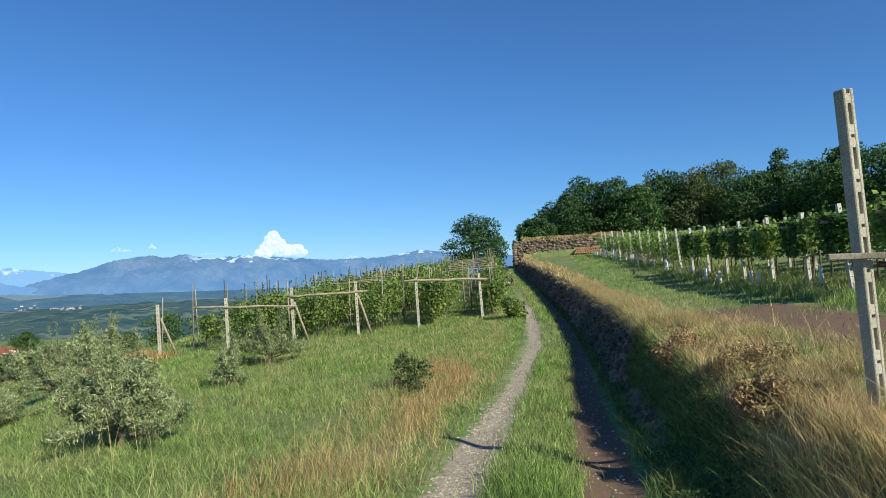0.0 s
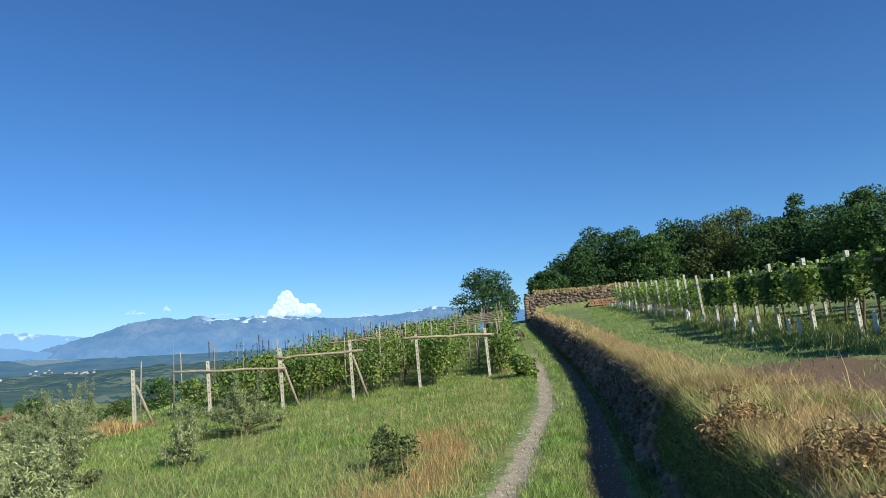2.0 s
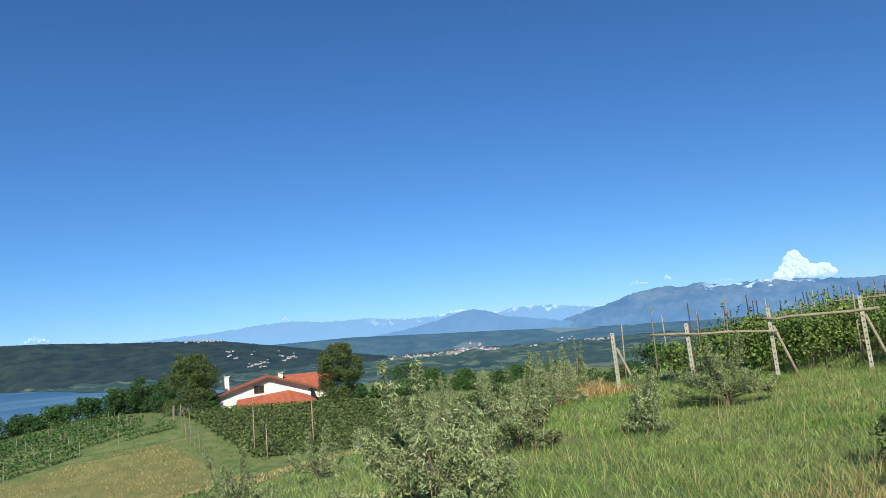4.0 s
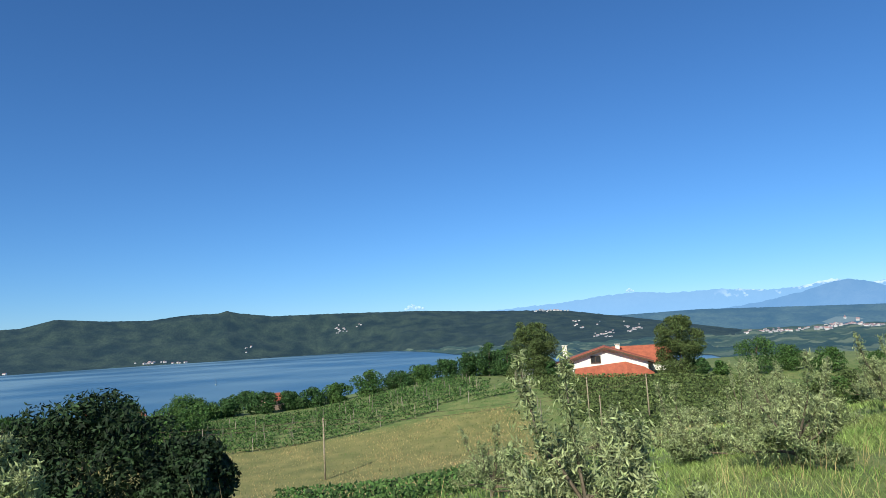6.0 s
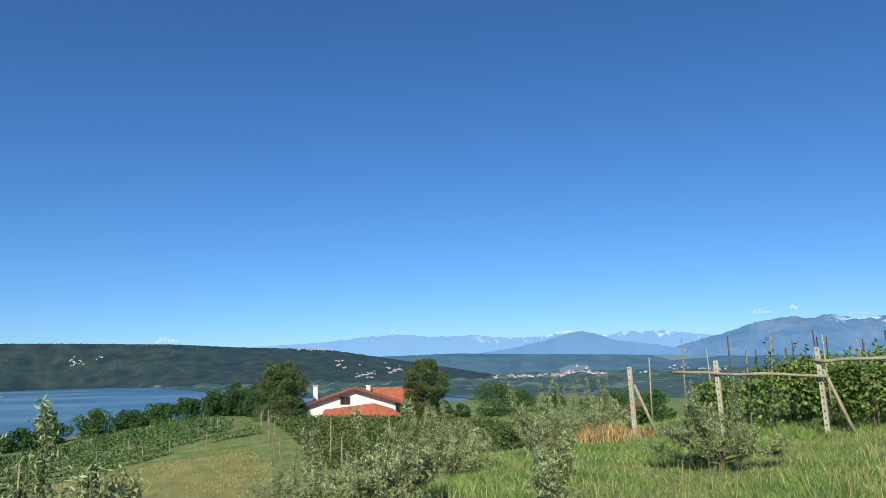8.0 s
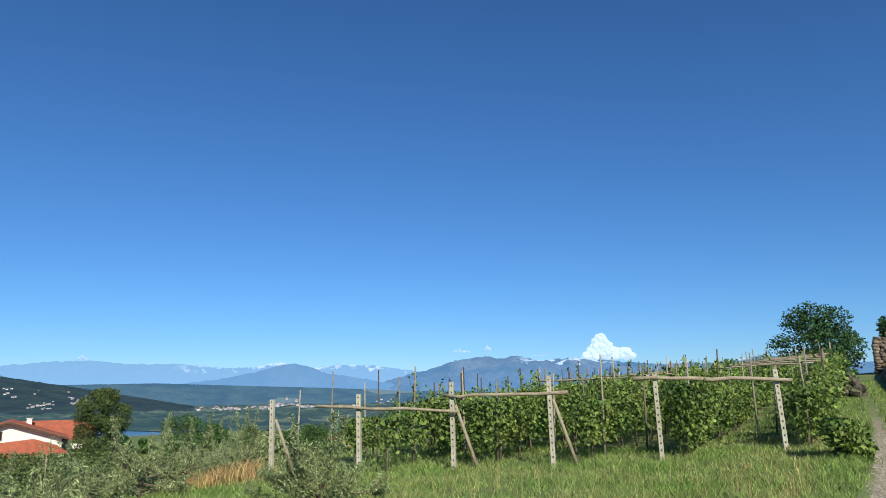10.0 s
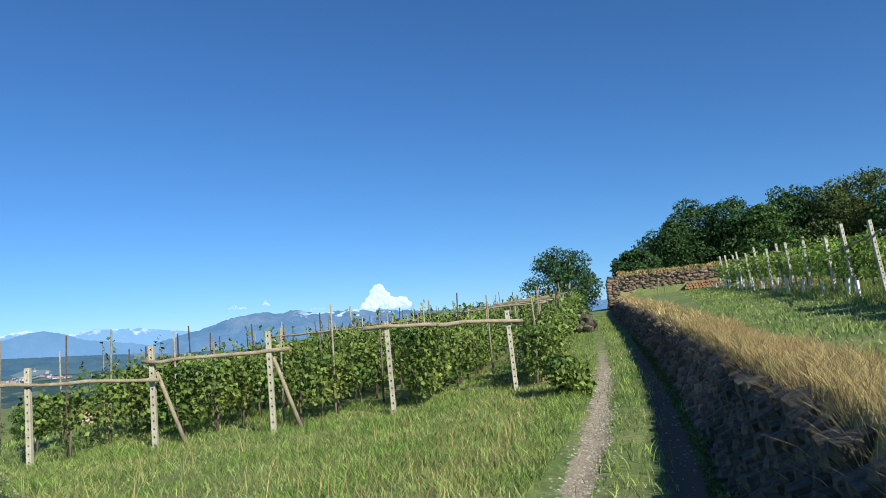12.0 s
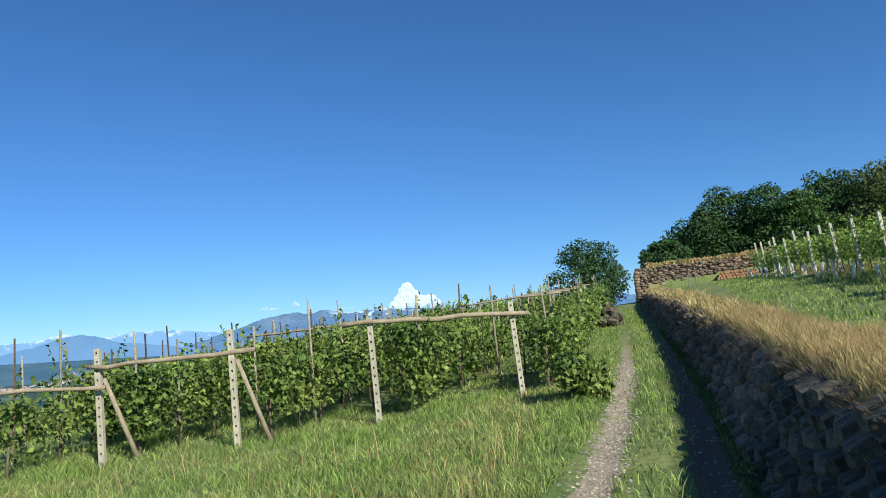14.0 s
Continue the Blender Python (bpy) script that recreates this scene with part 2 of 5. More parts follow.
# ---- the lie of the land ----
def sm(a, b, x):
    t = min(1.0, max(0.0, (x - a) / (b - a)))
    return t * t * (3 - 2 * t)


def track_z(y):
    return 0.36 - 0.034 * y if y < 6 else float(np.interp(y, (6, 10, 14, 20, 30, 45, 60, 75, 100, 160), (.156, .06, .03, .08, .4, 1.3, 2.1, 2.75, 3.4, 4)))


def track_x(y):
    return -0.55 - 4.6 * sm(14, 80, y)


def rut_left(y):
    return -0.62 + 0.2 * sm(4, 11, y) + 0.14 * sm(12, 18, y)


def rut_right(y):
    return 0.64 + 0.2 * sm(9, 17, y)


def wall_top(y):
    return track_z(y) + float(np.interp(y, (-3, 0.8, 3.2, 9, 16, 30, 50, 75), (.5, .54, .72, 0.95, 1.05, 1.1, 1.05, 0.9)))


def height(x, y):
    """Height of the ground at a place on the plan."""
    d = x - track_x(y)
    tz = track_z(y)
    foot, edge = 1.3, 1.64 + 0.11 * sm(8, 12, y) + 0.3 * (1 - sm(1.5, 5.5, y))
    if d > edge:                                   # the terrace above the wall, and the next one behind it
        z = wall_top(y) + 0.048 * max(0, min(d, 30) - 2) * sm(1.7, 4, d)
        return z + sm(75.6, 76.4, y) * max(0.0, 5.9 - z) + 0.03 * max(0, y - 78)
    if d > foot:
        return tz + (wall_top(y) - tz) * (d - foot) / (edge - foot)
    rut = 0.05 * (math.exp(-((d - rut_left(y)) / 0.22) ** 2) + math.exp(-((d - rut_right(y)) / 0.2) ** 2)) * (1 - sm(20, 40, y))
    if d > -1.4:
        return tz - rut
    s = -1.4 - d
    knee = float(np.interp(y, (-10, 7, 12, 20, 30, 60), (4.4, 4.8, 8, 13, 15, 18)))
    up = tz * math.exp(-s / 25) - 0.028 * s - 0.165 * max(0.0, s - knee)
    floor = -12.3 + 4.4 * sm(-70, -122, x) * sm(0, 42, y) + 1.2 * sm(-90, -130, x)
    if x < -140:
        floor += (-38.6 - floor) * sm(-140, -420, x)
    z = max(up, floor)
    k = 1.5
    if abs(up - floor) < k:
        z += (k - abs(up - floor)) ** 2 / (4 * k)
    if y > 120:
        z += (-38.6 - z) * sm(120, 420, y)
    if y < -60:
        z += (-38.6 - z) * sm(-60, -420, y) * sm(-20, -160, x)
    return z


def lines(dense, far):
    """Grid lines: even steps in the dense stretches, then growing ones out to the horizon."""
    out = []
    for a, b, st in dense:
        out += list(np.arange(a, b, st))
    lo, hi = dense[0][0], dense[-1][1]
    out.append(hi)
    st, v = dense[-1][2] * 1.6, hi
    while v < far:
        v += st
        st *= 1.22
        out.append(v)
    st, v = dense[0][2] * 1.6, lo
    while v > -far:
        v -= st
        st *= 1.22
        out.append(v)
    return np.array(sorted(out))


def bump_noise(x, y, s, amp):
    return amp * noise.noise(Vector((x * s, y * s, 3.7)))


def build_ground():
    xs = lines([(-150, -30, 4.0), (-30, -5, 0.6), (-5, 3.2, 0.12), (3.2, 12, 0.5)], 4700)
    ys = lines([(-8, 34, 0.3), (34, 82, 0.7)], 4700)
    verts, zone = [], []
    for y in ys:
        for x in xs:
            d = x - track_x(y)
            z = height(x, y)
            if abs(x) < 60 and abs(y) < 120:
                z += bump_noise(x, y, 0.9, 0.04) + bump_noise(x, y, 0.25, 0.06) * sm(1.5, 4, abs(d))
            verts.append((x, y, z))
            fade = 1 - 0.75 * sm(22, 46, y)
            rut = fade * math.exp(-((d - rut_left(y)) / (0.25 - 0.07 * sm(5, 14, y))) ** 4)
            soil = sm(2.3, 3.2, d) * (1 - sm(4.2, 5.2, d)) * sm(4.5, 6.5, y) * (1 - sm(10.5, 13.5, y)) * 1.1
            soil = max(soil, fade * math.exp(-((d - rut_right(y)) / 0.25) ** 4))
            dry = sm(1.5, 1.75, d) * (1 - sm(2.4, 3.0, d)) + 0.8 * sm(1.25, 1.5, -d) * (1 - sm(1.8, 2.4, -d)) * (1 - sm(10, 14, y))
            field = sm(-24, -32, x) * (1 - sm(-98, -110, x)) * sm(-60, -40, y) * (1 - sm(30, 44, y)) * 0.85
            zone.append((rut, soil, min(1, dry), field))
    nx, ny = len(xs), len(ys)
    i = np.arange(nx * ny).reshape(ny, nx)
    f = np.stack([i[:-1, :-1], i[:-1, 1:], i[1:, 1:], i[1:, :-1]], -1).reshape(-1, 4)
    ob = mesh_np("ground", verts, f, GROUND, smooth=True)
    a = ob.data.attributes.new("zone", "FLOAT_COLOR", "POINT")
    a.data.foreach_set("color", np.array(zone, dtype=np.float32).ravel())
    return tagged(ob, "grassy hillside with a rutted gravel track and straw-coloured fields", "ground", kind="structure")


build_ground()


# ---- the distance: lake, hills, mountains, clouds ----
EYE = (-0.4, 5.5, 1.75)


def at(az, d):
    """A place on the plan by its bearing (degrees, left negative) and distance from the middle of the walk."""
    return EYE[0] + d * math.sin(radians(az)), EYE[1] + d * math.cos(radians(az))


SLOPES = []                                 # the far slopes, on which houses stand


def ridge(name, azs, els, r_foot, r_top, z_foot, material, label, rough_amp, step=0.12, rows=22, seed=1, kind="structure", back=0.4, jag=0.10):
    """A range of hills: a strip of slope that rises from its foot to a skyline, with spurs and gullies."""
    az = np.arange(azs[0], azs[-1] + 1e-6, step)
    verts = []
    for j in range(rows + 3):
        u = j / rows
        for a in az:
            el = float(np.interp(a, azs, els))
            zt = EYE[2] + r_top * math.tan(radians(el))
            rf = r_foot(a) if callable(r_foot) else r_foot
            if u <= 1:
                r = rf + (r_top - rf) * u
                z = z_foot + (zt - z_foot) * (u ** 1.15)
                k = math.sin(3.14159 * u)
                z += rough_amp * (noise.noise(Vector((a * 0.30, u * 4.2, seed))) + 0.6 * noise.noise(Vector((a * 1.1, u * 11, seed + 4)))) * k
                z += rough_amp * jag * (noise.noise(Vector((a * 1.7, u * 4, seed))) + 0.6 * noise.noise(Vector((a * 5.0, u * 9, seed)))) * u + 2.2 * noise.noise(Vector((a * 16.0, u * 20, seed))) * u
                r += rough_amp * 2 * noise.noise(Vector((a * 0.6, u * 3, seed + 9))) * k
            else:
                r = r_top + (u - 1) * rows * 60
                z = zt - (u - 1) * rows * 60 * back
            x, y = at(a, r)
            verts.append((x, y, z))
    nx, ny = len(az), rows + 3
    i = np.arange(nx * ny).reshape(ny, nx)
    f = np.stack([i[:-1, :-1], i[:-1, 1:], i[1:, 1:], i[1:, :-1]], -1).reshape(-1, 4)
    SLOPES.append(BVHTree.FromPolygons([tuple(v) for v in verts], [tuple(int(k) for k in q) for q in f]))
    return tagged(mesh_np(name, verts, f, material, smooth=True), label, "backdrop", kind=kind)


def far_shore(a):
    return float(np.interp(a, (-130, -112, -96, -88, -82, -77, -70, -60, -57, -55, -50), (2500, 2750, 2900, 3050, 2800, 1650, 1100, 1000, 930, 700, 560)))



def far_fields(m, cell, share, colour, stretch=(1, 1, 1)):
    """Paler fields and clearings: some cells of an irregular patchwork."""
    n, l = m.node_tree.nodes, m.node_tree.links
    p = [x for x in n if x.type == "BSDF_PRINCIPLED"][0]
    base_col = p.inputs["Base Color"].links[0].from_socket
    mp = n.new("ShaderNodeMapping")
    mp.inputs["Scale"].default_value = stretch
    l.new(n.new("ShaderNodeTexCoord").outputs["Object"], mp.inputs[0])
    vo = n.new("ShaderNodeTexVoronoi")
    vo.inputs["Scale"].default_value = cell
    l.new(mp.outputs[0], vo.inputs["Vector"])
    sp = n.new("ShaderNodeSeparateColor")
    l.new(vo.outputs["Color"], sp.inputs[0])
    rg = n.new("ShaderNodeMapRange")
    rg.inputs[1].default_value, rg.inputs[2].default_value = 1 - share, 1 - share * 0.6
    l.new(sp.outputs[0], rg.inputs[0])
    mx = n.new("ShaderNodeMix")
    mx.data_type = "RGBA"
    mx.inputs[7].default_value = (*colour, 1)
    l.new(rg.outputs[0], mx.inputs[0])
    l.new(base_col, mx.inputs[6])
    l.new(mx.outputs[2], p.inputs["Base Color"])
    return m


def haze_by_height(m, z0, z1, f0, f1):
    """Grades the painted haze by height: more air lies before the foot of a range than before its crest."""
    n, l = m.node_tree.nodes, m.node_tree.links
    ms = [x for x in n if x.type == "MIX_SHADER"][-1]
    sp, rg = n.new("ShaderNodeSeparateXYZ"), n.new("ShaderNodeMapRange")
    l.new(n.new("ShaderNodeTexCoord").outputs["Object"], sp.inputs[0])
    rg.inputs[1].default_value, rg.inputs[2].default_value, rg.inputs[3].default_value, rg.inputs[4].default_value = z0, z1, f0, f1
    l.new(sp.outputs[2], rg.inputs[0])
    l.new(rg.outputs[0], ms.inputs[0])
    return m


# the blue of distance is put into these materials as a glow
HILL = mat("far_forest_hazed", (0.004, 0.011, 0.007), (0.032, 0.045, 0.024), 0.014, 6, 0.95, 5.0, haze=0.18, hazecol=(0.075, 0.14, 0.20))
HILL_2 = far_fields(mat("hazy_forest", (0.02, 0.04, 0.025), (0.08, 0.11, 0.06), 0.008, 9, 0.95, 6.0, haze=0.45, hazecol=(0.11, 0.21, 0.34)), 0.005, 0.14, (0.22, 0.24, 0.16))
PLAIN = haze_by_height(far_fields(mat("far_plain_hazed", (0.010, 0.030, 0.012), (0.07, 0.095, 0.035), 0.008, 6, 0.95, 6.0, haze=0.3, hazecol=(0.075, 0.14, 0.19)), 0.015, 0.24, (0.16, 0.18, 0.085)), -45, -30, 0.26, 0.30)
PEAKS_FAR = haze_by_height(mat("hazy_peaks", (0.05, 0.07, 0.09), (0.10, 0.12, 0.13), 0.006, 5, 0.95, 20.0, haze=0.84, hazecol=(0.29, 0.445, 0.615)), 20, 260, 0.95, 0.82)
PEAKS_MID = haze_by_height(mat("foothills_hazed", (0.02, 0.035, 0.04), (0.12, 0.13, 0.12), 0.007, 5, 0.95, 22.0, haze=0.7, hazecol=(0.21, 0.345, 0.52)), -20, 210, 0.88, 0.76)
PEAKS = haze_by_height(mat("mountain_hazed", (0.015, 0.025, 0.03), (0.19, 0.18, 0.15), 0.007, 5, 0.95, 26.0, haze=0.66, hazecol=(0.165, 0.29, 0.46)), -20, 230, 0.80, 0.58)


def glowing_snow(m, low, high, x0, x1):
    """Snow where the slope stands high enough, broken up by noise; its brightness is painted as a glow."""
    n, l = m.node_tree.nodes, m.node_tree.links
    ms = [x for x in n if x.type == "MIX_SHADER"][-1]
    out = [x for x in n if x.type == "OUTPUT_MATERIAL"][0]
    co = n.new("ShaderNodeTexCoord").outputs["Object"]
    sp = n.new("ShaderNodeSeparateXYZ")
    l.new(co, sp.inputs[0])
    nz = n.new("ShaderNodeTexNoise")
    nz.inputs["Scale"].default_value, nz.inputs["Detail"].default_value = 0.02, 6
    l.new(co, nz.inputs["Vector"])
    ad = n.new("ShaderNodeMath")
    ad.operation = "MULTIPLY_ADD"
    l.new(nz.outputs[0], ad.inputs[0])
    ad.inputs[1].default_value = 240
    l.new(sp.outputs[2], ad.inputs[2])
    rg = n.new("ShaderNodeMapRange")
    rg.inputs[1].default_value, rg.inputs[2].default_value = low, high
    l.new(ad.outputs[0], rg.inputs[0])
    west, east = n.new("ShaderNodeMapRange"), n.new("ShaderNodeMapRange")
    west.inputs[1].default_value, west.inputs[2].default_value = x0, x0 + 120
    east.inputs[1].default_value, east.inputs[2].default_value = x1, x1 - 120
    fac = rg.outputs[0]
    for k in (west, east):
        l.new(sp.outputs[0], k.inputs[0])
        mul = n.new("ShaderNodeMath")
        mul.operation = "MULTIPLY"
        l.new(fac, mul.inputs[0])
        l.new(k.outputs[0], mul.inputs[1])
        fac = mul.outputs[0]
    # the snow glows by itself, with daylight put into its colour
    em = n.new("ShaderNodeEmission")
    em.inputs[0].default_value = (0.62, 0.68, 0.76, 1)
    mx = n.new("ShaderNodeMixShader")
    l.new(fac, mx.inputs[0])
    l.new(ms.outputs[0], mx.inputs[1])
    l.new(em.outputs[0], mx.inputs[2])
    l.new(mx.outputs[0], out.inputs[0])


glowing_snow(PEAKS_FAR, 300, 330, -3850, -2650)
glowing_snow(PEAKS, 316, 334, -2150, -300)


def water():
    az = np.arange(-135, -49.9, 0.5)
    verts = []
    for a in az:
        rf = far_shore(a) + 60
        for r in (250, 420, 600, 900, 1300, 1900, 2500, 3200):
            verts.append((*at(a, min(r, rf)), -38.0))
    m = bpy.data.materials.new("lake_water")
    m.use_nodes = True
    n, l = m.node_tree.nodes, m.node_tree.links
    p = n["Principled BSDF"]
    co = n.new("ShaderNodeTexCoord").outputs["Object"]
    mp = n.new("ShaderNodeMapping")
    mp.inputs["Scale"].default_value = (0.9, 0.8, 1)
    mp.inputs["Rotation"].default_value = (0, 0, radians(15))
    l.new(co, mp.inputs[0])
    n1 = n.new("ShaderNodeTexNoise")
    n1.inputs["Scale"].default_value, n1.inputs["Detail"].default_value = 0.0032, 4
    l.new(mp.outputs[0], n1.inputs["Vector"])
    rp = n.new("ShaderNodeMapRange")
    rp.inputs[1].default_value, rp.inputs[2].default_value, rp.inputs[3].default_value, rp.inputs[4].default_value = 0.35, 0.65, 0.28, 0.5
    l.new(n1.outputs[0], rp.inputs[0])
    l.new(rp.outputs[0], p.inputs["Roughness"])
    n2 = n.new("ShaderNodeTexNoise")
    n2.inputs["Scale"].default_value, n2.inputs["Detail"].default_value = 0.35, 3
    l.new(co, n2.inputs["Vector"])
    b = n.new("ShaderNodeBump")
    b.inputs["Strength"].default_value, b.inputs["Distance"].default_value = 0.06, 0.5
    l.new(n2.outputs[0], b.inputs["Height"])
    l.new(b.outputs[0], p.inputs["Normal"])
    # sky reflection put into the base colour, in pale and dark streaks
    mix = n.new("ShaderNodeMix")
    mix.data_type = "RGBA"
    mix.inputs[6].default_value, mix.inputs[7].default_value = (0.06, 0.13, 0.22, 1), (0.17, 0.27, 0.36, 1)
    n3 = n.new("ShaderNodeMapRange")
    n3.inputs[1].default_value, n3.inputs[2].default_value = 0.42, 0.60
    l.new(n1.outputs[0], n3.inputs[0])
    l.new(n3.outputs[0], mix.inputs[0])
    l.new(mix.outputs[2], p.inputs["Base Color"])
    p.inputs["IOR"].default_value = 1.33
    nx, ny = 8, len(az)
    i = np.arange(nx * ny).reshape(ny, nx)
    f = np.stack([i[:-1, :-1], i[:-1, 1:], i[1:, 1:], i[1:, :-1]], -1).reshape(-1, 4)
    tagged(mesh_np("water", verts, f[:, ::-1], m), "blue lake with wind-ruffled streaks and painted sky sheen below the hillside", "lake", kind="structure")


water()


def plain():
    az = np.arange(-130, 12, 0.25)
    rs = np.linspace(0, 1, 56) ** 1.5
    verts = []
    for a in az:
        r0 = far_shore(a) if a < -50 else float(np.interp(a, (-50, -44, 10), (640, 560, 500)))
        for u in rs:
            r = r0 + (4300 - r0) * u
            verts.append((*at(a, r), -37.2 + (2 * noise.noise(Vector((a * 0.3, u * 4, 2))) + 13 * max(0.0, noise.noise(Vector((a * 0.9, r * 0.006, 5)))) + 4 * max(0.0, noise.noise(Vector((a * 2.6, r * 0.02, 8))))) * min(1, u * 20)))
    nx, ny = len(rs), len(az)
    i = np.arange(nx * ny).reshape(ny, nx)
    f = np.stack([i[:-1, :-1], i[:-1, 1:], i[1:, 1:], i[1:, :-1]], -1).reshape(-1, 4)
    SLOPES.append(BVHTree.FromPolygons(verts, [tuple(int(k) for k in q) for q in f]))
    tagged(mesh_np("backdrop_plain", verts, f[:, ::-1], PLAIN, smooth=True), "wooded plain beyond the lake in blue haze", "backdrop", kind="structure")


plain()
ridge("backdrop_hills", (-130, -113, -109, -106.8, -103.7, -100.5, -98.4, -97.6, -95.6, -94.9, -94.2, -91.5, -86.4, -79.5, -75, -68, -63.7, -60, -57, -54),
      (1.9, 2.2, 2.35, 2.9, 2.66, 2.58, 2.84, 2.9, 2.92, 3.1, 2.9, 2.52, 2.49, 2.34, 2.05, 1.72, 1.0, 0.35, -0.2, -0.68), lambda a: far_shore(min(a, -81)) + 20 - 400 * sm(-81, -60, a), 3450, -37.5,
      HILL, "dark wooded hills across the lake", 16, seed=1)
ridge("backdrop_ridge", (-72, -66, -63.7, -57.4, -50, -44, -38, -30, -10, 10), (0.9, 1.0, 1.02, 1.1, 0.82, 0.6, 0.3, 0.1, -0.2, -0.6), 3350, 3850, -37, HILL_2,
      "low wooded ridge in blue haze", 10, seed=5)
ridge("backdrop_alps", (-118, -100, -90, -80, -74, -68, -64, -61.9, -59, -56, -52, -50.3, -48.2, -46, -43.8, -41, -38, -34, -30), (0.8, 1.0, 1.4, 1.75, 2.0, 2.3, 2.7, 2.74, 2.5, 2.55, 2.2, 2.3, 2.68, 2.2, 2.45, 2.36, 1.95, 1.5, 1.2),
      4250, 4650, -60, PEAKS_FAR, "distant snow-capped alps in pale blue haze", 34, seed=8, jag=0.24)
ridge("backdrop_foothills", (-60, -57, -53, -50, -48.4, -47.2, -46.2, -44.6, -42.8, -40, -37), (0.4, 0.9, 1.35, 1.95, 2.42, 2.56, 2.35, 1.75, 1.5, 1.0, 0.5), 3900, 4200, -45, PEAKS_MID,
      "foothills before the alps, painted blue with haze", 40, seed=12, jag=0.16)
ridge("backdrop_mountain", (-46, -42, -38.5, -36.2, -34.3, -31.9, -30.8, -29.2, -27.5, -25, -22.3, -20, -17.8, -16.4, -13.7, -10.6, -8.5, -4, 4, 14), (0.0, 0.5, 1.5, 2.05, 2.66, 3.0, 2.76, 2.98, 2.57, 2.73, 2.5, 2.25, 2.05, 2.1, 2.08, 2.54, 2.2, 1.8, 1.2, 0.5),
      3700, 4400, -50, PEAKS, "mountain massif painted blue-grey with haze, with patches of snow", 58, seed=3, jag=0.16)

# cloud brightness is mostly painted: a pale emission that flattens the shading
CLOUD_GLOW = mat("cloud", (0.9, 0.9, 0.9), (0.85, 0.86, 0.88), 0.02, 4, 1.0, haze=0.78, hazecol=(0.66, 0.74, 0.85))


# the wisps glow close to the sky's own colour
WISP_GLOW = mat("thin_cloud_glow", (0.8, 0.8, 0.8), (0.7, 0.72, 0.75), 0.01, 4, 1.0, haze=0.8, hazecol=(0.42, 0.56, 0.74))


def cloud(az, el, w, h, n, seed, material=None, label="small white cumulus cloud over the mountains"):
    """A cumulus: many puffs that swell from a flat base, highest near one side."""
    rng = random.Random(seed)
    bm = bmesh.new()
    d = 4780
    for i in range(n):
        u = rng.uniform(-1, 1)
        top = float(np.interp(u, (-1, -0.75, -0.45, -0.2, 0.05, 0.3, 0.8, 1), (0.1, 0.5, 0.95, 1.0, 0.62, 0.36, 0.34, 0.08)))
        v = rng.random() ** 0.8 * max(0.05, top - 0.1)
        r = rng.uniform(0.07, 0.15) * h * (1.15 - 0.45 * v) * (1.0 if material is None else 1.7)
        a = az + math.degrees(u * w / d)
        x, y = at(a, d + rng.uniform(-25, 25))
        z = EYE[2] + d * math.tan(radians(el)) + v * h
        s = bmesh.ops.create_icosphere(bm, subdivisions=2, radius=r, matrix=Matrix.Translation((x, y, z)))
        for q in s["verts"]:
            q.co += (q.co - Vector((x, y, z))) * 0.3 * noise.noise(q.co * (1.0 / r))
    tagged(part("backdrop_cloud", bm, material or CLOUD_GLOW, smooth=True), label, "cloud", "clouds", "structure")


cloud(-22.0, 2.72, 150, 168, 230, 4)
cloud(-33.8, 3.35, 55, 26, 40, 6, WISP_GLOW)
cloud(-31.6, 3.5, 16, 40, 22, 7, WISP_GLOW)
cloud(-16.3, 2.15, 40, 24, 30, 9, WISP_GLOW)
cloud(-80.0, 2.5, 60, 40, 40, 10, WISP_GLOW)
cloud(-62.5, 2.85, 22, 34, 20, 12, WISP_GLOW)
cloud(-27.5, 2.9, 50, 16, 30, 13, WISP_GLOW)


# ---- trees and shrubs ----
def lobes_for(rng, w, h0, h1, n, cone=0.0, column=0.0):
    """Lobes of a crown: centres and radii that fill an uneven egg between two heights."""
    out = []
    for i in range(n):
        u = rng.uniform(0.04, 0.96)
        wide = max(math.sin(3.1416 * (0.16 + 0.74 * u)), column * (u < 0.62)) * (1 - cone * u)
        a, r = rng.uniform(0, 6.283), rng.uniform(0.2, 0.74)
        rad = w * 0.5 * (22 / max(n, 22)) ** 0.4 * rng.uniform(0.26, 0.48) * (0.55 + 0.45 * wide)
        out.append((math.cos(a) * r * w * 0.5 * wide, math.sin(a) * r * w * 0.5 * wide, h0 + (h1 - h0) * u, rad))
    kx = w * 0.5 / max(math.hypot(l[0], l[1]) + l[3] for l in out)
    kz = (h1 - h0) / (max(l[2] + l[3] for l in out) - h0)
    return [(l[0] * kx, l[1] * kx, h0 + (l[2] - h0) * kz, l[3] * (kx + kz) * 0.5) for l in out]


def crown(lobes, n, length, width, seed, flat=0.85, droop=0.3, shell=0.68):
    rng = np.random.default_rng(seed)
    lb = np.array(lobes)
    wgt = lb[:, 3] ** 2
    k = rng.choice(len(lb), n, p=wgt / wgt.sum())
    d = rng.normal(0, 1, (n, 3))
    d[:, 2] = np.abs(d[:, 2] + 0.25) * np.sign(d[:, 2] + 0.6)
    d /= np.linalg.norm(d, axis=1, keepdims=True)
    r = lb[k, 3] * rng.uniform(shell, 1.08, n)
    c = lb[k, :3] + d * r[:, None] * np.array([1, 1, flat])
    return leaves(c, d, length, width, rng, droop)


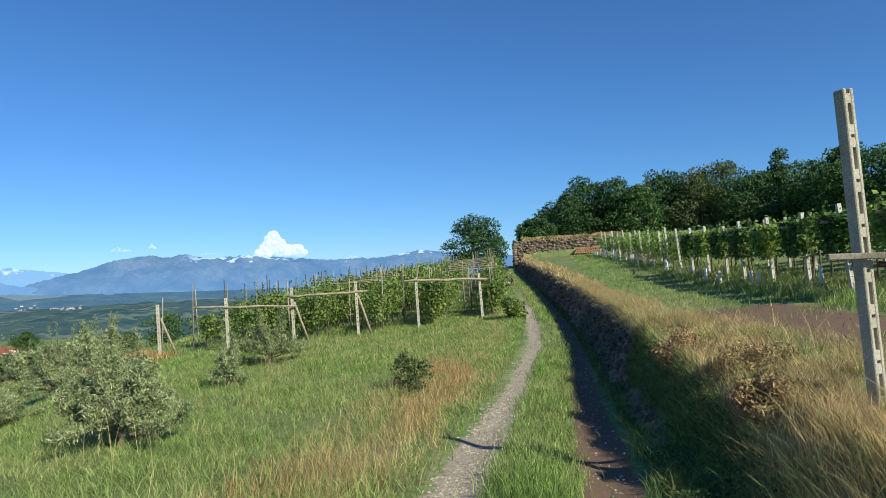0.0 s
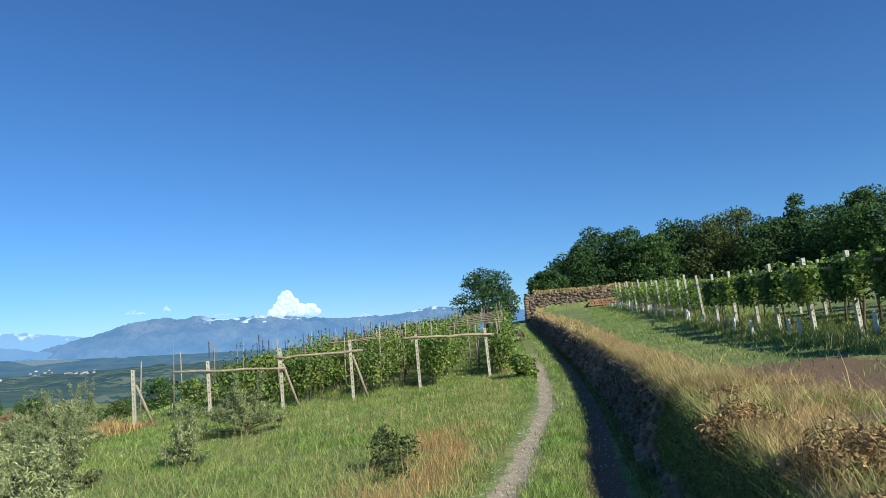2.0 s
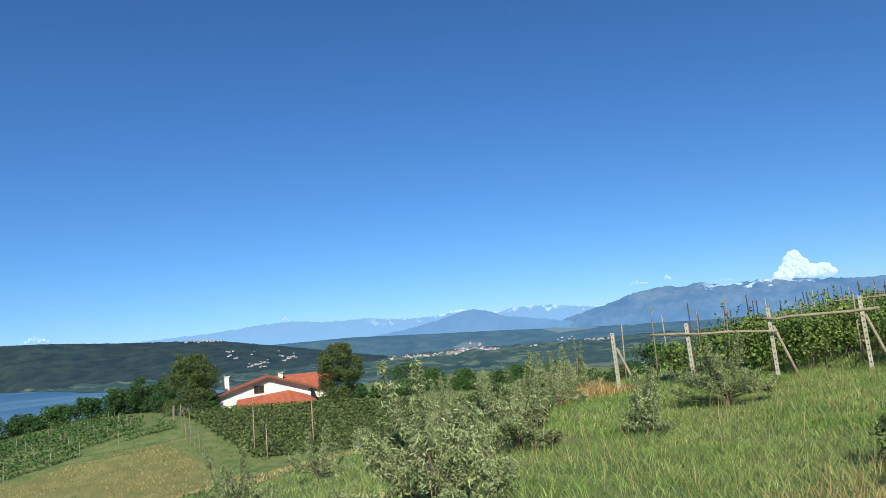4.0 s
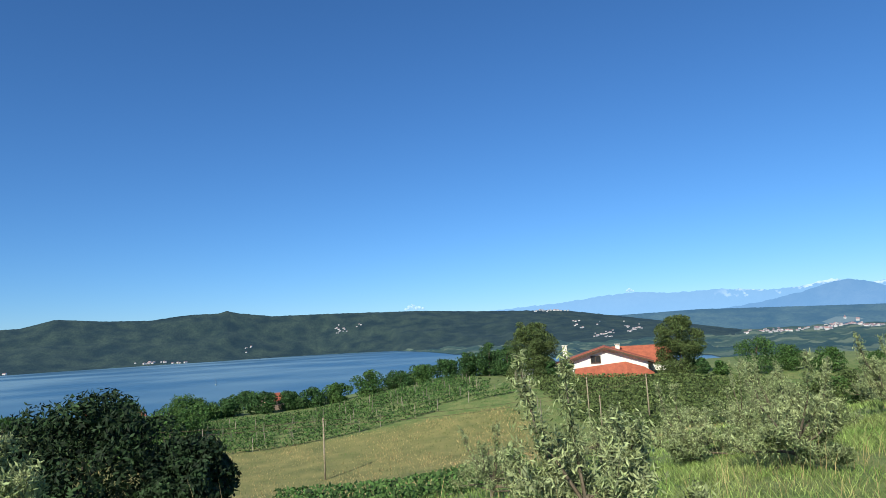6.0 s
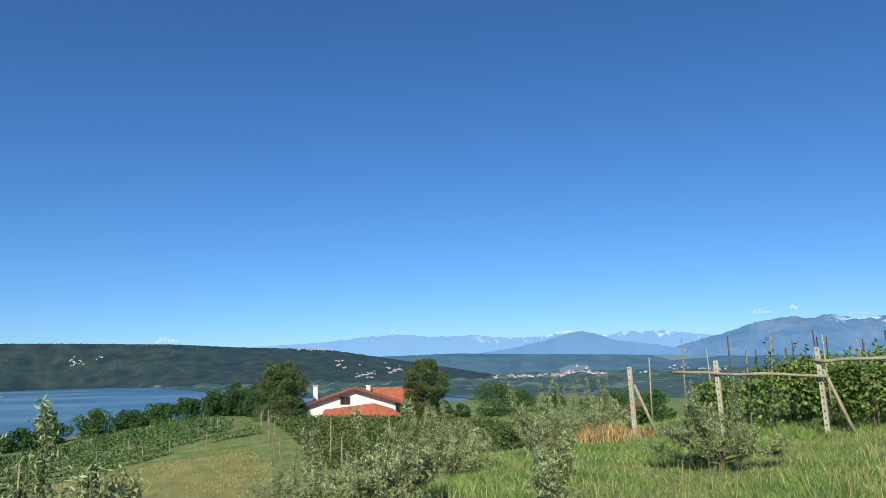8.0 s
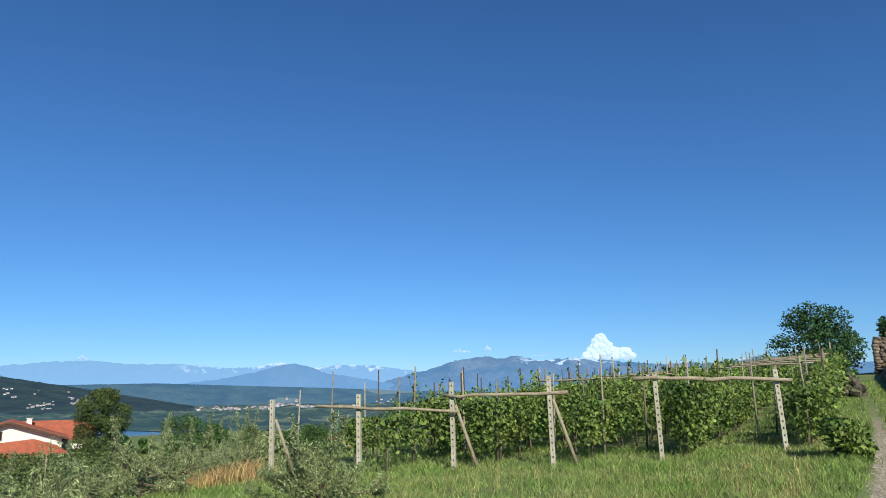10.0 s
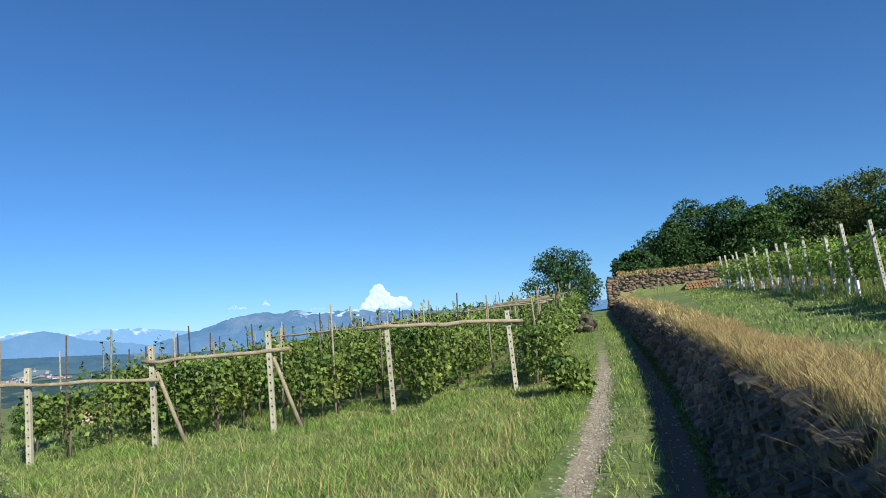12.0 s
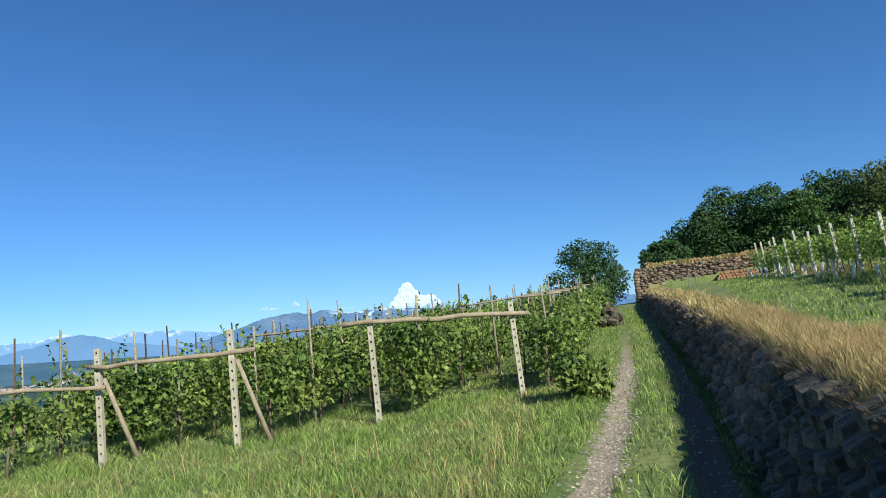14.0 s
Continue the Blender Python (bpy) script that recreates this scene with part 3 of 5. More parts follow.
def woody(rng, lobes, h0, r0, limbs=9, lean=0.0):
    """A trunk with limbs that reach into the lobes."""
    bm = bmesh.new()
    top = max(l[2] for l in lobes) * 0.8
    pts = [(0, 0, -0.25), (rng.uniform(-.1, .1) * r0 * 3, 0, h0 * 0.5), (lean * h0 + rng.uniform(-.3, .3) * r0, rng.uniform(-1, 1) * r0, h0), (lean * top, 0, top)]
    tube(bm, pts, [r0 * 1.25, r0, r0 * 0.8, r0 * 0.15], 8)
    for l in rng.sample(lobes, min(limbs, len(lobes))):
        z = max(h0 * 0.6, min(l[2] * 0.6, top * 0.7))
        mid = (l[0] * 0.45, l[1] * 0.45, z + (l[2] - z) * 0.6)
        tube(bm, [(lean * z, 0, z), mid, (l[0], l[1], l[2])], [r0 * 0.45, r0 * 0.28, r0 * 0.08], 6)
    return bm


def tree(name, x, y, z, w, h, material, label, category="tree", group="", n=3200, leaf=(0.36, 0.26), clear=0.12, lobes=22, seed=1, cone=0.0, r0=None, droop=0.3, column=0.0):
    rng = random.Random(seed)
    t = thing(name, x, y, z, label, category, group)
    lb = lobes_for(rng, w, h * clear, h, lobes, cone, column)
    part("trunk", woody(rng, lb, h * clear + 0.1 * h, r0 or h * 0.022), BARK, t)
    v, f = crown(lb, n, leaf[0], leaf[1], seed, droop=droop)
    mesh_np("crown", v, f, material, t)
    return t


def base(x, y, sink=0.05):
    return height(x, y) - sink


# the wood on the upper terrace: bearing, top, width and leaf of each tree as seen from the start of the walk
def from_start(az, d):
    return -0.3 + d * math.sin(radians(az)), -2.2 + d * math.cos(radians(az))


for i, (az, el, wdeg, kind, d) in enumerate([(-1.3, 4.7, 3.0, 0, 92), (1.6, 6.6, 3.6, 0, 98), (3.4, 7.8, 4.2, 0, 101), (5.2, 7.6, 3.8, 0, 99), (7.2, 6.7, 3.6, 1, 97), (9.2, 7.8, 4.0, 0, 103),
                                             (11.3, 7.8, 4.2, 2, 100), (13.4, 8.1, 4.6, 2, 101), (15.5, 7.0, 3.8, 0, 98), (17.4, 8.4, 2.8, 3, 102), (19.4, 7.4, 4.2, 1, 97), (21.6, 8.2, 4.6, 1, 92),
                                             (24.2, 7.9, 4.8, 1, 90), (27.2, 7.9, 5.0, 1, 88), (30.5, 7.6, 5.2, 2, 86), (34, 7.8, 5.5, 0, 86),
                                             (0.4, 5.2, 4.0, 0, 108), (4.6, 6.6, 4.6, 0, 110), (8.4, 6.8, 4.6, 0, 112), (12.4, 7.0, 4.8, 0, 112), (16.4, 6.9, 4.6, 0, 112), (20.6, 6.6, 5.0, 0, 108), (25.5, 6.8, 5.4, 0, 104)]):
    x, y = from_start(az, d)
    z = base(x, y, 0.2)
    top = 2.0 + d * math.tan(radians(el))
    w = d * math.tan(radians(wdeg)) * 1.6
    lab = ("dense dark green oak at the edge of the wood", "broad light green locust tree at the edge of the wood", "olive-green chestnut tree with a rounded crown", "dark pointed conifer standing above the wood")[kind]
    tree("oak_tree" if kind == 0 else "locust_tree" if kind == 1 else "chestnut_tree" if kind == 2 else "conifer_tree", x, y, z, w, top - z,
         (LEAF_DARK, LEAF_MID, LEAF_BIRCH, LEAF_DARK)[kind], lab, "tree", "trees of the wood", 7500, (0.31, 0.22), 0.03, 44, 40 + i, 0.75 if kind == 3 else 0.1)

x, y = from_start(-6.2, 84)
tree("oak_tree", x, y, base(x, y), 9.6, 9.7 - base(x, y), LEAF_DARK, "lone dark green oak with a ragged crown beside the track", "tree", "", 9500, (0.24, 0.17), 0.12, 46, 77)
x, y = from_start(-2.9, 86)
tree("conifer_tree", x, y, base(x, y), 1.6, 3.4, LEAF_DARK, "small dark conifer between oak and stone wall", "tree", "", 900, (0.22, 0.12), 0.05, 16, 79, 0.8)


def olive(x, y, w, h, n, seed, label, slim=False, shoots=3, tall=()):
    """An olive: thin stems that fan out from near the ground and a few tall upright shoots, clad in narrow leaves."""
    rng, nr = random.Random(seed), np.random.default_rng(seed)
    t = thing("olive_tree", x, y, base(x, y, 0.03), label, "olive tree", "olive trees in the meadow")
    bm = bmesh.new()
    tube(bm, [(0, 0, -0.1), (0.02, 0.01, h * 0.14), (0.03, 0, h * 0.3)], [0.05, 0.04, 0.03], 7)
    c, dirs = [], []
    stems = 10 if slim else 26
    for i in range(stems):
        a, sp = rng.uniform(0, 6.283), rng.uniform(0.2, 1.0)
        if i < len(tall):
            tip = Vector((*tall[i], h * (1.0 - 0.03 * i)))
        elif i < shoots and not tall:
            tip = Vector((math.cos(a) * w * 0.2, math.sin(a) * w * 0.28, h * rng.uniform(0.86, 1.0)))
        else:
            tip = Vector((math.cos(a) * sp * w * 0.5, math.sin(a) * sp * w * 0.5, h * (0.70 - 0.5 * sp * sp) * rng.uniform(0.75, 1.08)))
        s = Vector((0.03, 0, h * rng.uniform(0.08, 0.28)))
        mid = s.lerp(tip, 0.5) + Vector((tip.x * 0.25, tip.y * 0.25, -0.05 * h if i >= shoots else 0))
        tube(bm, [s, mid, tip], [0.018, 0.011, 0.003], 5)
        for j in range(int(1.7 * n / stems / 12)):
            u = rng.uniform(0.15, 1.0) ** 0.75
            p = s.lerp(mid, u * 2) if u < 0.5 else mid.lerp(tip, u * 2 - 1)
            tw = Vector((rng.gauss(0, 1), rng.gauss(0, 1), rng.gauss(0.55, 0.6))).normalized() * rng.uniform(0.06, 0.26) * (1.15 - 0.7 * u if i < shoots else 1.05 - 0.3 * u)
            for k in range(12):
                c.append(p + tw * rng.random() + Vector((rng.gauss(0, .022), rng.gauss(0, .022), rng.gauss(0, .022))))
                dirs.append((rng.gauss(0, 1), rng.gauss(0, 1), rng.gauss(0.2, 0.8)))
    part("trunk", bm, BARK, t)
    v, f = leaves(np.array([tuple(p) for p in c]), np.array(dirs), 0.064, 0.0155, nr, -0.8)
    mesh_np("crown", v, f, OLIVE, t)
    return t


O_LAB = "young olive tree with silvery grey-green leaves in the meadow"
for i, (x, y, w, h, n, lab, slim) in enumerate([
        (-6.05, 6.3, 2.2, 1.6, 13000, "bushy olive tree with upright silvery shoots in long grass", False), (-7.4, 1.3, 1.6, 2.05, 8000, O_LAB, False), (-8.9, 10.5, 2.0, 1.55, 9000, O_LAB, False),
        (-7.3, 11.9, 0.9, 1.25, 3600, "slim young olive sapling with sparse silvery leaves", True), (-8.3, 16.5, 2.5, 1.65, 10000, "low olive shrub with pale silvery tips beside the trellis", False),
        (-12.0, 10.8, 2.0, 1.5, 7000, O_LAB, False), (-13.2, 14.2, 2.0, 1.5, 7000, O_LAB, False), (-13.6, 16.7, 2.2, 1.8, 7000, O_LAB, False), (-15.6, 19.2, 2.2, 1.9, 7000, O_LAB, False),
        (-16.5, 15.0, 2.2, 1.9, 6000, O_LAB, False), (-17.5, 22.5, 2.4, 2.2, 6000, O_LAB, False), (-20.0, 18.5, 2.6, 2.2, 6000, O_LAB, False), (-21.5, 25.0, 2.8, 2.4, 6000, O_LAB, False),
        (-15.0, 8.0, 2.0, 1.6, 6000, O_LAB, False), (-24.5, 21.5, 2.8, 2.4, 5500, O_LAB, False), (-19.5, 12.5, 2.4, 1.8, 5500, O_LAB, False), (-27, 29, 3.0, 2.6, 5000, O_LAB, False)]):
    olive(x, y, w, h, n, 100 + i, lab, slim, tall=((-0.14, -0.45), (-0.05, -0.08)) if i == 0 else ())


def shrub(name, x, y, w, h, material, label, n=1500, leaf=(0.10, 0.07), seed=3, group=""):
    return tree(name, x, y, base(x, y), w, h, material, label, "shrub", group, n, leaf, 0.02, 16, seed, 0.0, 0.03)


shrub("bush", -1.95, 25.4, 1.5, 0.95, VINE, "leafy green bush at the foot of the trellis post", 2200, (0.12, 0.08), 5)
shrub("bush", -2.95, 10.3, 0.95, 0.75, LEAF_BIRCH, "scrubby green bush among dry grass", 1300, (0.07, 0.03), 6)
shrub("bush", -2.6, 9.2, 0.6, 0.5, LEAF_BIRCH, "scrubby green bush among dry grass", 600, (0.06, 0.03), 8)
shrub("bush", -3.9, 47.0, 1.8, 1.7, LEAF_MID, "green bush growing behind a heap of stones", 1500, (0.14, 0.1), 7)


for i, (x, y, w, h) in enumerate(((1.25, 6.2, 0.95, 0.42), (1.5, 4.6, 1.1, 0.45), (1.35, 3.3, 0.9, 0.36), (1.5, 8.2, 0.8, 0.34), (1.45, 10.4, 0.6, 0.3))):
    tree("dry_bush", x, y, wall_top(y) - 0.16, w, h, BRUSH, "brown half-dead bush hanging over the edge of the bank", "shrub", "dry bushes on the bank", 6000, (0.06, 0.014), 0.0, 34, 900 + i, 0.0, 0.010)


# ---- trellises and vines ----
def slotted_post(bm, h, w, dp, slot=0.2, gap=0.11, hole=0.03):
    """A cast post: two rails joined by webs, with long slots and small holes through it."""
    rail = w * 0.34
    box(bm, -w / 2, -w / 2 + rail, -dp / 2, dp / 2, -0.4, h, 0.006)
    box(bm, w / 2 - rail, w / 2, -dp / 2, dp / 2, -0.4, h, 0.006)
    z, a, b = -0.4, -w / 2 + rail - 0.002, w / 2 - rail + 0.002
    while z < h - 0.02:
        e = min(z + (gap - hole) / 2, h - 0.002)
        box(bm, a, b, -dp / 2 + 0.004, dp / 2 - 0.004, z, e)
        z = e + hole
        if z >= h - 0.02:
            break
        e = min(z + (gap - hole) / 2, h - 0.002)
        box(bm, a, b, -dp / 2 + 0.004, dp / 2 - 0.004, z, e)
        z = e + slot
    return bm


def leaning(x, y, z, tx=0.0, ty=0.0, rz=0.0):
    return pose(x, y, z, ty, tx, rz)


def log_beam(name, p, q, r, label, seed, category="beam", group=""):
    rng = random.Random(seed)
    p, q = Vector(p), Vector(q)
    pts = [tuple(p.lerp(q, i / 8) + Vector((0, 0, rng.uniform(-1, 1) * r * 0.6)) + Vector((0, rng.uniform(-1, 1) * r * 0.6, 0))) for i in range(9)]
    bm = bmesh.new()
    tube(bm, pts, [r * rng.uniform(0.85, 1.1) for _ in pts], 8)
    return tagged(part(name, bm, WOOD, smooth=True), label, category, group)


END = [(-3.22, 26.55, 1.90, 3.5), (-5.6, 24.9, 2.0, 2.0), (-7.65, 23.4, 2.08, 1.5), (-9.9, 22.6, 2.06, 1.5), (-12.0, 21.55, 1.90, 2.0), (-14.13, 20.63, 1.88, 2.0)]
for i, (x, y, h, tilt) in enumerate(END):
    t = thing("end_post", x, y, base(x, y, 0), "slotted concrete trellis end post with weathered edges" + (" and a wooden prop" if i in (2, 3, 5) else ""), "post", "end posts of the trellis")
    t.matrix_basis = leaning(x, y, base(x, y, 0), tx=-tilt * 0.6, rz=18)
    part("shaft", slotted_post(bmesh.new(), h, 0.105, 0.10, 0.04, 0.12, 0.0), CONCRETE, t)
    if i in (2, 3, 5):
        bm = bmesh.new()
        tube(bm, [(0.07, 0.05, h * 0.74), (0.30, 0.16, h * 0.36), (0.54, 0.30, -0.1)], [0.04, 0.045, 0.05], 7)
        part("prop", bm, WOOD, t, "slanting round wooden prop", True)


def zt(i, f):
    return base(END[i][0], END[i][1], 0) + END[i][2] * f


B_LAB = "rough wooden pole lashed across the trellis end posts"
log_beam("trellis_beam", (-6.05, 24.52, zt(1, 0.94)), (-2.95, 26.6, zt(0, 0.87)), 0.05, B_LAB, 1, group="beams of the trellis")
log_beam("trellis_beam", (-10.05, 22.45, zt(3, 0.84)), (-7.25, 23.5, zt(2, 0.80)), 0.045, B_LAB, 2, group="beams of the trellis")
log_beam("trellis_beam", (-13.0, 21.0, zt(4, 0.86)), (-9.7, 22.5, zt(3, 0.66)), 0.04, B_LAB, 3, group="beams of the trellis")


def row_x(k, y):
    x0, y0 = END[k][0] + 0.42, END[k][1]
    return x0 + (track_x(y) - track_x(y0)) * 0.9


def vine_row(fx, y0, y1, per_m, z0, z1, material, label, seed, leaf=0.13, spread=0.3, near=8, group="rows of vines", trunks=1.1, shoots=0.4):
    """A row of vines: crooked stems and a wall of leaves along a line on the plan."""
    rng, nr = random.Random(seed), np.random.default_rng(seed)
    xm, ym = fx(y0), y0
    t = thing("vine_row", xm, ym, base(xm, ym), label, "vine row", group)
    o = t.location
    cs, ds = [], []
    y = y0
    while y < y1:
        far = y > y0 + near
        dens = per_m * (0.45 if far else 1.0)
        st = 0.5
        vig = 0.66 + 1.5 * noise.noise(Vector((fx(y) * 2, y * 0.9, seed)))
        m = int(dens * st * max(0.25, vig))
        yy = nr.uniform(y, y + st, m)
        u = nr.beta(1.6, 1.2, m)
        lat = nr.normal(0, spread, m) * (0.5 + 0.6 * u)
        top = z1 * (0.93 + 0.30 * noise.noise(Vector((y * 0.8, seed, 1.5))))
        zz = z0 + (top - z0) * u
        g = np.array([height(fx(a), a) for a in (y, y + st)])
        gz = g[0] + (g[1] - g[0]) * (yy - y) / st
        cs.append(np.stack([np.array([fx(a) for a in yy]) + lat - o.x, yy - o.y, zz + gz - o.z], 1))
        ds.append(np.stack([np.sign(lat) * 0.8, np.full(m, -0.15), np.full(m, 0.4)], 1))
        for _ in range(rng.choice((0, 0, 1, 1))):                # a shoot that stands above the rest
            q, k = rng.uniform(0.2, 1) * shoots, 9
            ys_, xs_ = y + rng.uniform(0, st), fx(y) + rng.gauss(0, spread)
            w_ = np.linspace(0, 1, k)
            cs.append(np.stack([xs_ + w_ * rng.uniform(-.25, .25) - o.x + nr.normal(0, .03, k), ys_ + w_ * rng.uniform(-.2, .2) - o.y + nr.normal(0, .03, k), top - 0.1 + w_ * q + g[0] - o.z], 1))
            ds.append(nr.normal(0, 1, (k, 3)))
        y += st
    c, d = np.concatenate(cs), np.concatenate(ds)
    sz = leaf * (1 + 0.35 * (c[:, 1] > near))
    v, f = leaves(c, d, 1.0, 0.92, nr, 0.5)
    ctr = np.repeat(c, 4, 0)
    v = ctr + (v - ctr) * np.repeat(sz, 4)[:, None]
    mesh_np("foliage", v, f, material, t)
    y = y0 + 0.2
    while y < min(y1, y0 + near * 1.6):
        x = fx(y) + rng.uniform(-.08, .08)
        z = height(x, y) - o.z
        bm = bmesh.new()
        tube(bm, [(x - o.x, y - o.y, z - 0.1), (x - o.x + rng.uniform(-.06, .06), y - o.y + rng.uniform(-.08, .08), z + 0.45), (x - o.x + rng.uniform(-.1, .1), y - o.y + rng.uniform(-.15, .15), z + 1.0 * z1 / 1.9)],
             [0.035, 0.026, 0.016], 6)
        part("stem", bm, BARK, t, smooth=True)
        y += trunks * rng.uniform(0.8, 1.2)
    return t


V_LAB = "row of green grapevines trained on a wooden trellis"
for k in range(6):
    vine_row(lambda y, k=k: row_x(k, y), END[k][1] + (0.35 if k < 5 else 2.5), 64 - 2 * k, 1000 if k < 5 else 620, 0.18 if k in (0, 1, 4) else 0.35, (1.75, 1.8, 1.85, 1.8, 1.75, 1.6)[k],
             VINE, V_LAB, 200 + k, 0.105, 0.3, 9, shoots=0.7)
for k in (1, 2, 3, 4):                      # the paler tops of the inner rows, behind the first
    vine_row(lambda y, k=k: row_x(k, y) - 1.15, END[k][1] + 5.5, 62 - 2 * k, 420, 0.45, 1.9, VINE_YOUNG, "row of yellow-green vines between two trellises", 220 + k, 0.10, 0.35, 5, trunks=1.6, shoots=0.6)

bm = bmesh.new()
tube(bm, [(0, 0, -0.2), (0.01, 0.0, 1.2), (0, 0.01, 2.45)], [0.028, 0.026, 0.02], 6)
stake = tagged(part("vine_stake", bm, GREYWOOD, smooth=True), "grey weathered wooden stake standing in the vines", "stake", "stakes in the vines")
stake.location = (row_x(0, 29), 29, base(row_x(0, 29), 29, 0))
bm = bmesh.new()
tube(bm, [(0, 0, -0.2), (0, 0, 2.6)], [0.02, 0.02], 6)
iron = tagged(part("iron_stake", bm, DARKIRON), "dark rusty iron stake above the vines", "stake", "stakes in the vines")
iron.location = (row_x(3, 30), 30, base(row_x(3, 30), 30, 0))
rng = random.Random(12)
for k in range(6):
    y = END[k][1] + 1.8
    while y < 58:
        for dx in (0, -1.15):
            x = row_x(k, y) + dx + rng.uniform(-.2, .2)
            src = iron if rng.random() < (0.45 if k in (3, 4, 5) else 0.15) else stake
            copy_thing(src, pose(x, y, base(x, y, 0), rng.uniform(-3, 3), rng.uniform(-3, 3), rng.uniform(0, 360)) @ Matrix.Diagonal((1, 1, rng.uniform(0.80, 1.06), 1)))
        y += rng.uniform(2.2, 3.4)
for i in range(7):                          # cross rails over the lane beside the track
    y = 30.5 + i * 2.6
    xa, xb = row_x(1, y) - 0.2, row_x(0, y) + 0.1
    log_beam("trellis_rail", (xa, y, height(xa, y) + 2.05), (xb, y, height(xb, y) + 2.0), 0.022, "thin wooden rail laid across two rows of vines", 30 + i, group="rails over the vines")
for i in range(5):
    y = 27 + i * 3
    xa, xb = row_x(3, y) - 0.2, row_x(2, y) + 0.1
    log_beam("trellis_rail", (xa, y, height(xa, y) + 2.0), (xb, y, height(xb, y) + 1.95), 0.025, "thin wooden rail laid across two rows of vines", 50 + i, group="rails over the vines")

# the upper terrace: a pergola of vines with its posts
def prow(y):
    return float(np.interp(y, (10, 20, 30, 33, 54, 70), (5.95, 5.75, 5.5, 5.4, 4.5, 3.6)))


t0 = thing("terrace_post", 0, 0, 0, "leaning concrete vineyard post on the grassy terrace", "post", "posts of the upper vineyard")
part("shaft", slotted_post(bmesh.new(), 1.95, 0.09, 0.085, 0.04, 0.26, 0.018), PALE, t0)
rng = random.Random(5)
BAY = 2.38
BAYS = [30.16 + BAY * k for k in range(-8, 13)]
for i, y in enumerate(BAYS):
    x = prow(y) + rng.uniform(-.08, .08)
    m = leaning(x, y, base(x, y, 0), tx=-rng.uniform(2, 5), ty=rng.uniform(-2, 2), rz=10) @ Matrix.Diagonal((1, 1, rng.uniform(0.94, 1.0) if y < 29 else rng.uniform(0.92, 1.06), 1))
    if i == 0:
        t0.matrix_basis = m
    else:
        copy_thing(t0, m)
for y in BAYS[:8]:
    for dx in (2.9, 5.6):
        copy_thing(t0, leaning(prow(y) + dx, y, base(prow(y) + dx, y, 0), tx=-2, rz=10))
bm = bmesh.new()
box(bm, -0.035, 0.035, -0.035, 0.035, -0.05, 0.55, 0.008)
g0 = tagged(part("vine_guard", bm, TUBE), "short white plastic vine guard in the grass", "vine guard", "white guards along the upper vineyard")
g0.location = (prow(15), 15, base(prow(15), 15, 0))
for i, y in enumerate(np.arange(17.0, 62, 1.9)):
    x = prow(y) + rng.uniform(-.35, .1) - 0.45
    copy_thing(g0, pose(x, y, base(x, y, 0), rng.uniform(-6, 6), rng.uniform(-8, 4), rng.uniform(0, 90)) @ Matrix.Diagonal((1, 1, rng.uniform(0.7, 1.25), 1)))
def pergola_bay(y, reach, seed):
    """One bay of the pergola: a leafy arm on poles across the terrace, with a curtain of shoots at its open end."""
    rng, nr = random.Random(seed), np.random.default_rng(seed)
    x0 = prow(y) - 0.35
    t = thing("pergola_vine", x0, y, base(x0, y), "dense green vines trained over a pergola arm", "vine", "vines of the pergola")
    o = t.location
    n = int(reach * 620)
    u = nr.uniform(0, reach, n)
    lat = nr.normal(0, 0.34, n)
    z = 1.62 - 0.5 * nr.random(n) ** 1.7 + 0.16 * np.array([noise.noise(Vector((a * 0.9, b * 1.3, seed))) for a, b in zip(u, lat)]) + nr.normal(0, 0.05, n)
    k = 1500
    u2, lat2, z2 = np.abs(nr.normal(0.1, 0.28, k)), nr.normal(0, 0.42, k), 0.72 + 0.95 * nr.beta(1.8, 1.1, k)
    k3 = 26
    u3, lat3 = np.repeat(nr.uniform(-0.2, reach, k3), 8), np.repeat(nr.normal(0, 0.5, k3), 8)
    z3 = 1.62 + np.tile(np.linspace(0, 1, 8), k3) * np.repeat(nr.uniform(0.1, 0.45, k3), 8)
    u, lat, z = np.concatenate([u, u2, u3 + nr.normal(0, 0.03, 8 * k3)]), np.concatenate([lat, lat2, lat3 + nr.normal(0, 0.03, 8 * k3)]), np.concatenate([z, z2, z3])
    g0, g1 = height(x0, y), height(x0 + reach, y)
    c = np.stack([u, lat, g0 - o.z + (g1 - g0) * u / reach + z], 1)
    v, f = leaves(c, np.tile(np.array([[-0.3, -0.2, 0.75]]), (len(c), 1)), 0.115, 0.105, nr, 0.5)
    mesh_np("foliage", v, f, VINE_YOUNG if seed % 3 == 0 else VINE, t)
    for q in np.arange(0.5, reach, 1.5):
        bm = bmesh.new()
        zz = g0 - o.z + (g1 - g0) * q / reach
        dx, dy = rng.uniform(-.2, .2), rng.uniform(-.25, .25)
        tube(bm, [(q, dy, zz - 0.1), (q + dx * 0.5, dy * 0.4, zz + 0.7), (q + dx, 0, zz + 1.5)], [0.035, 0.028, 0.018], 6)
        part("stem", bm, BARK, t, smooth=True)


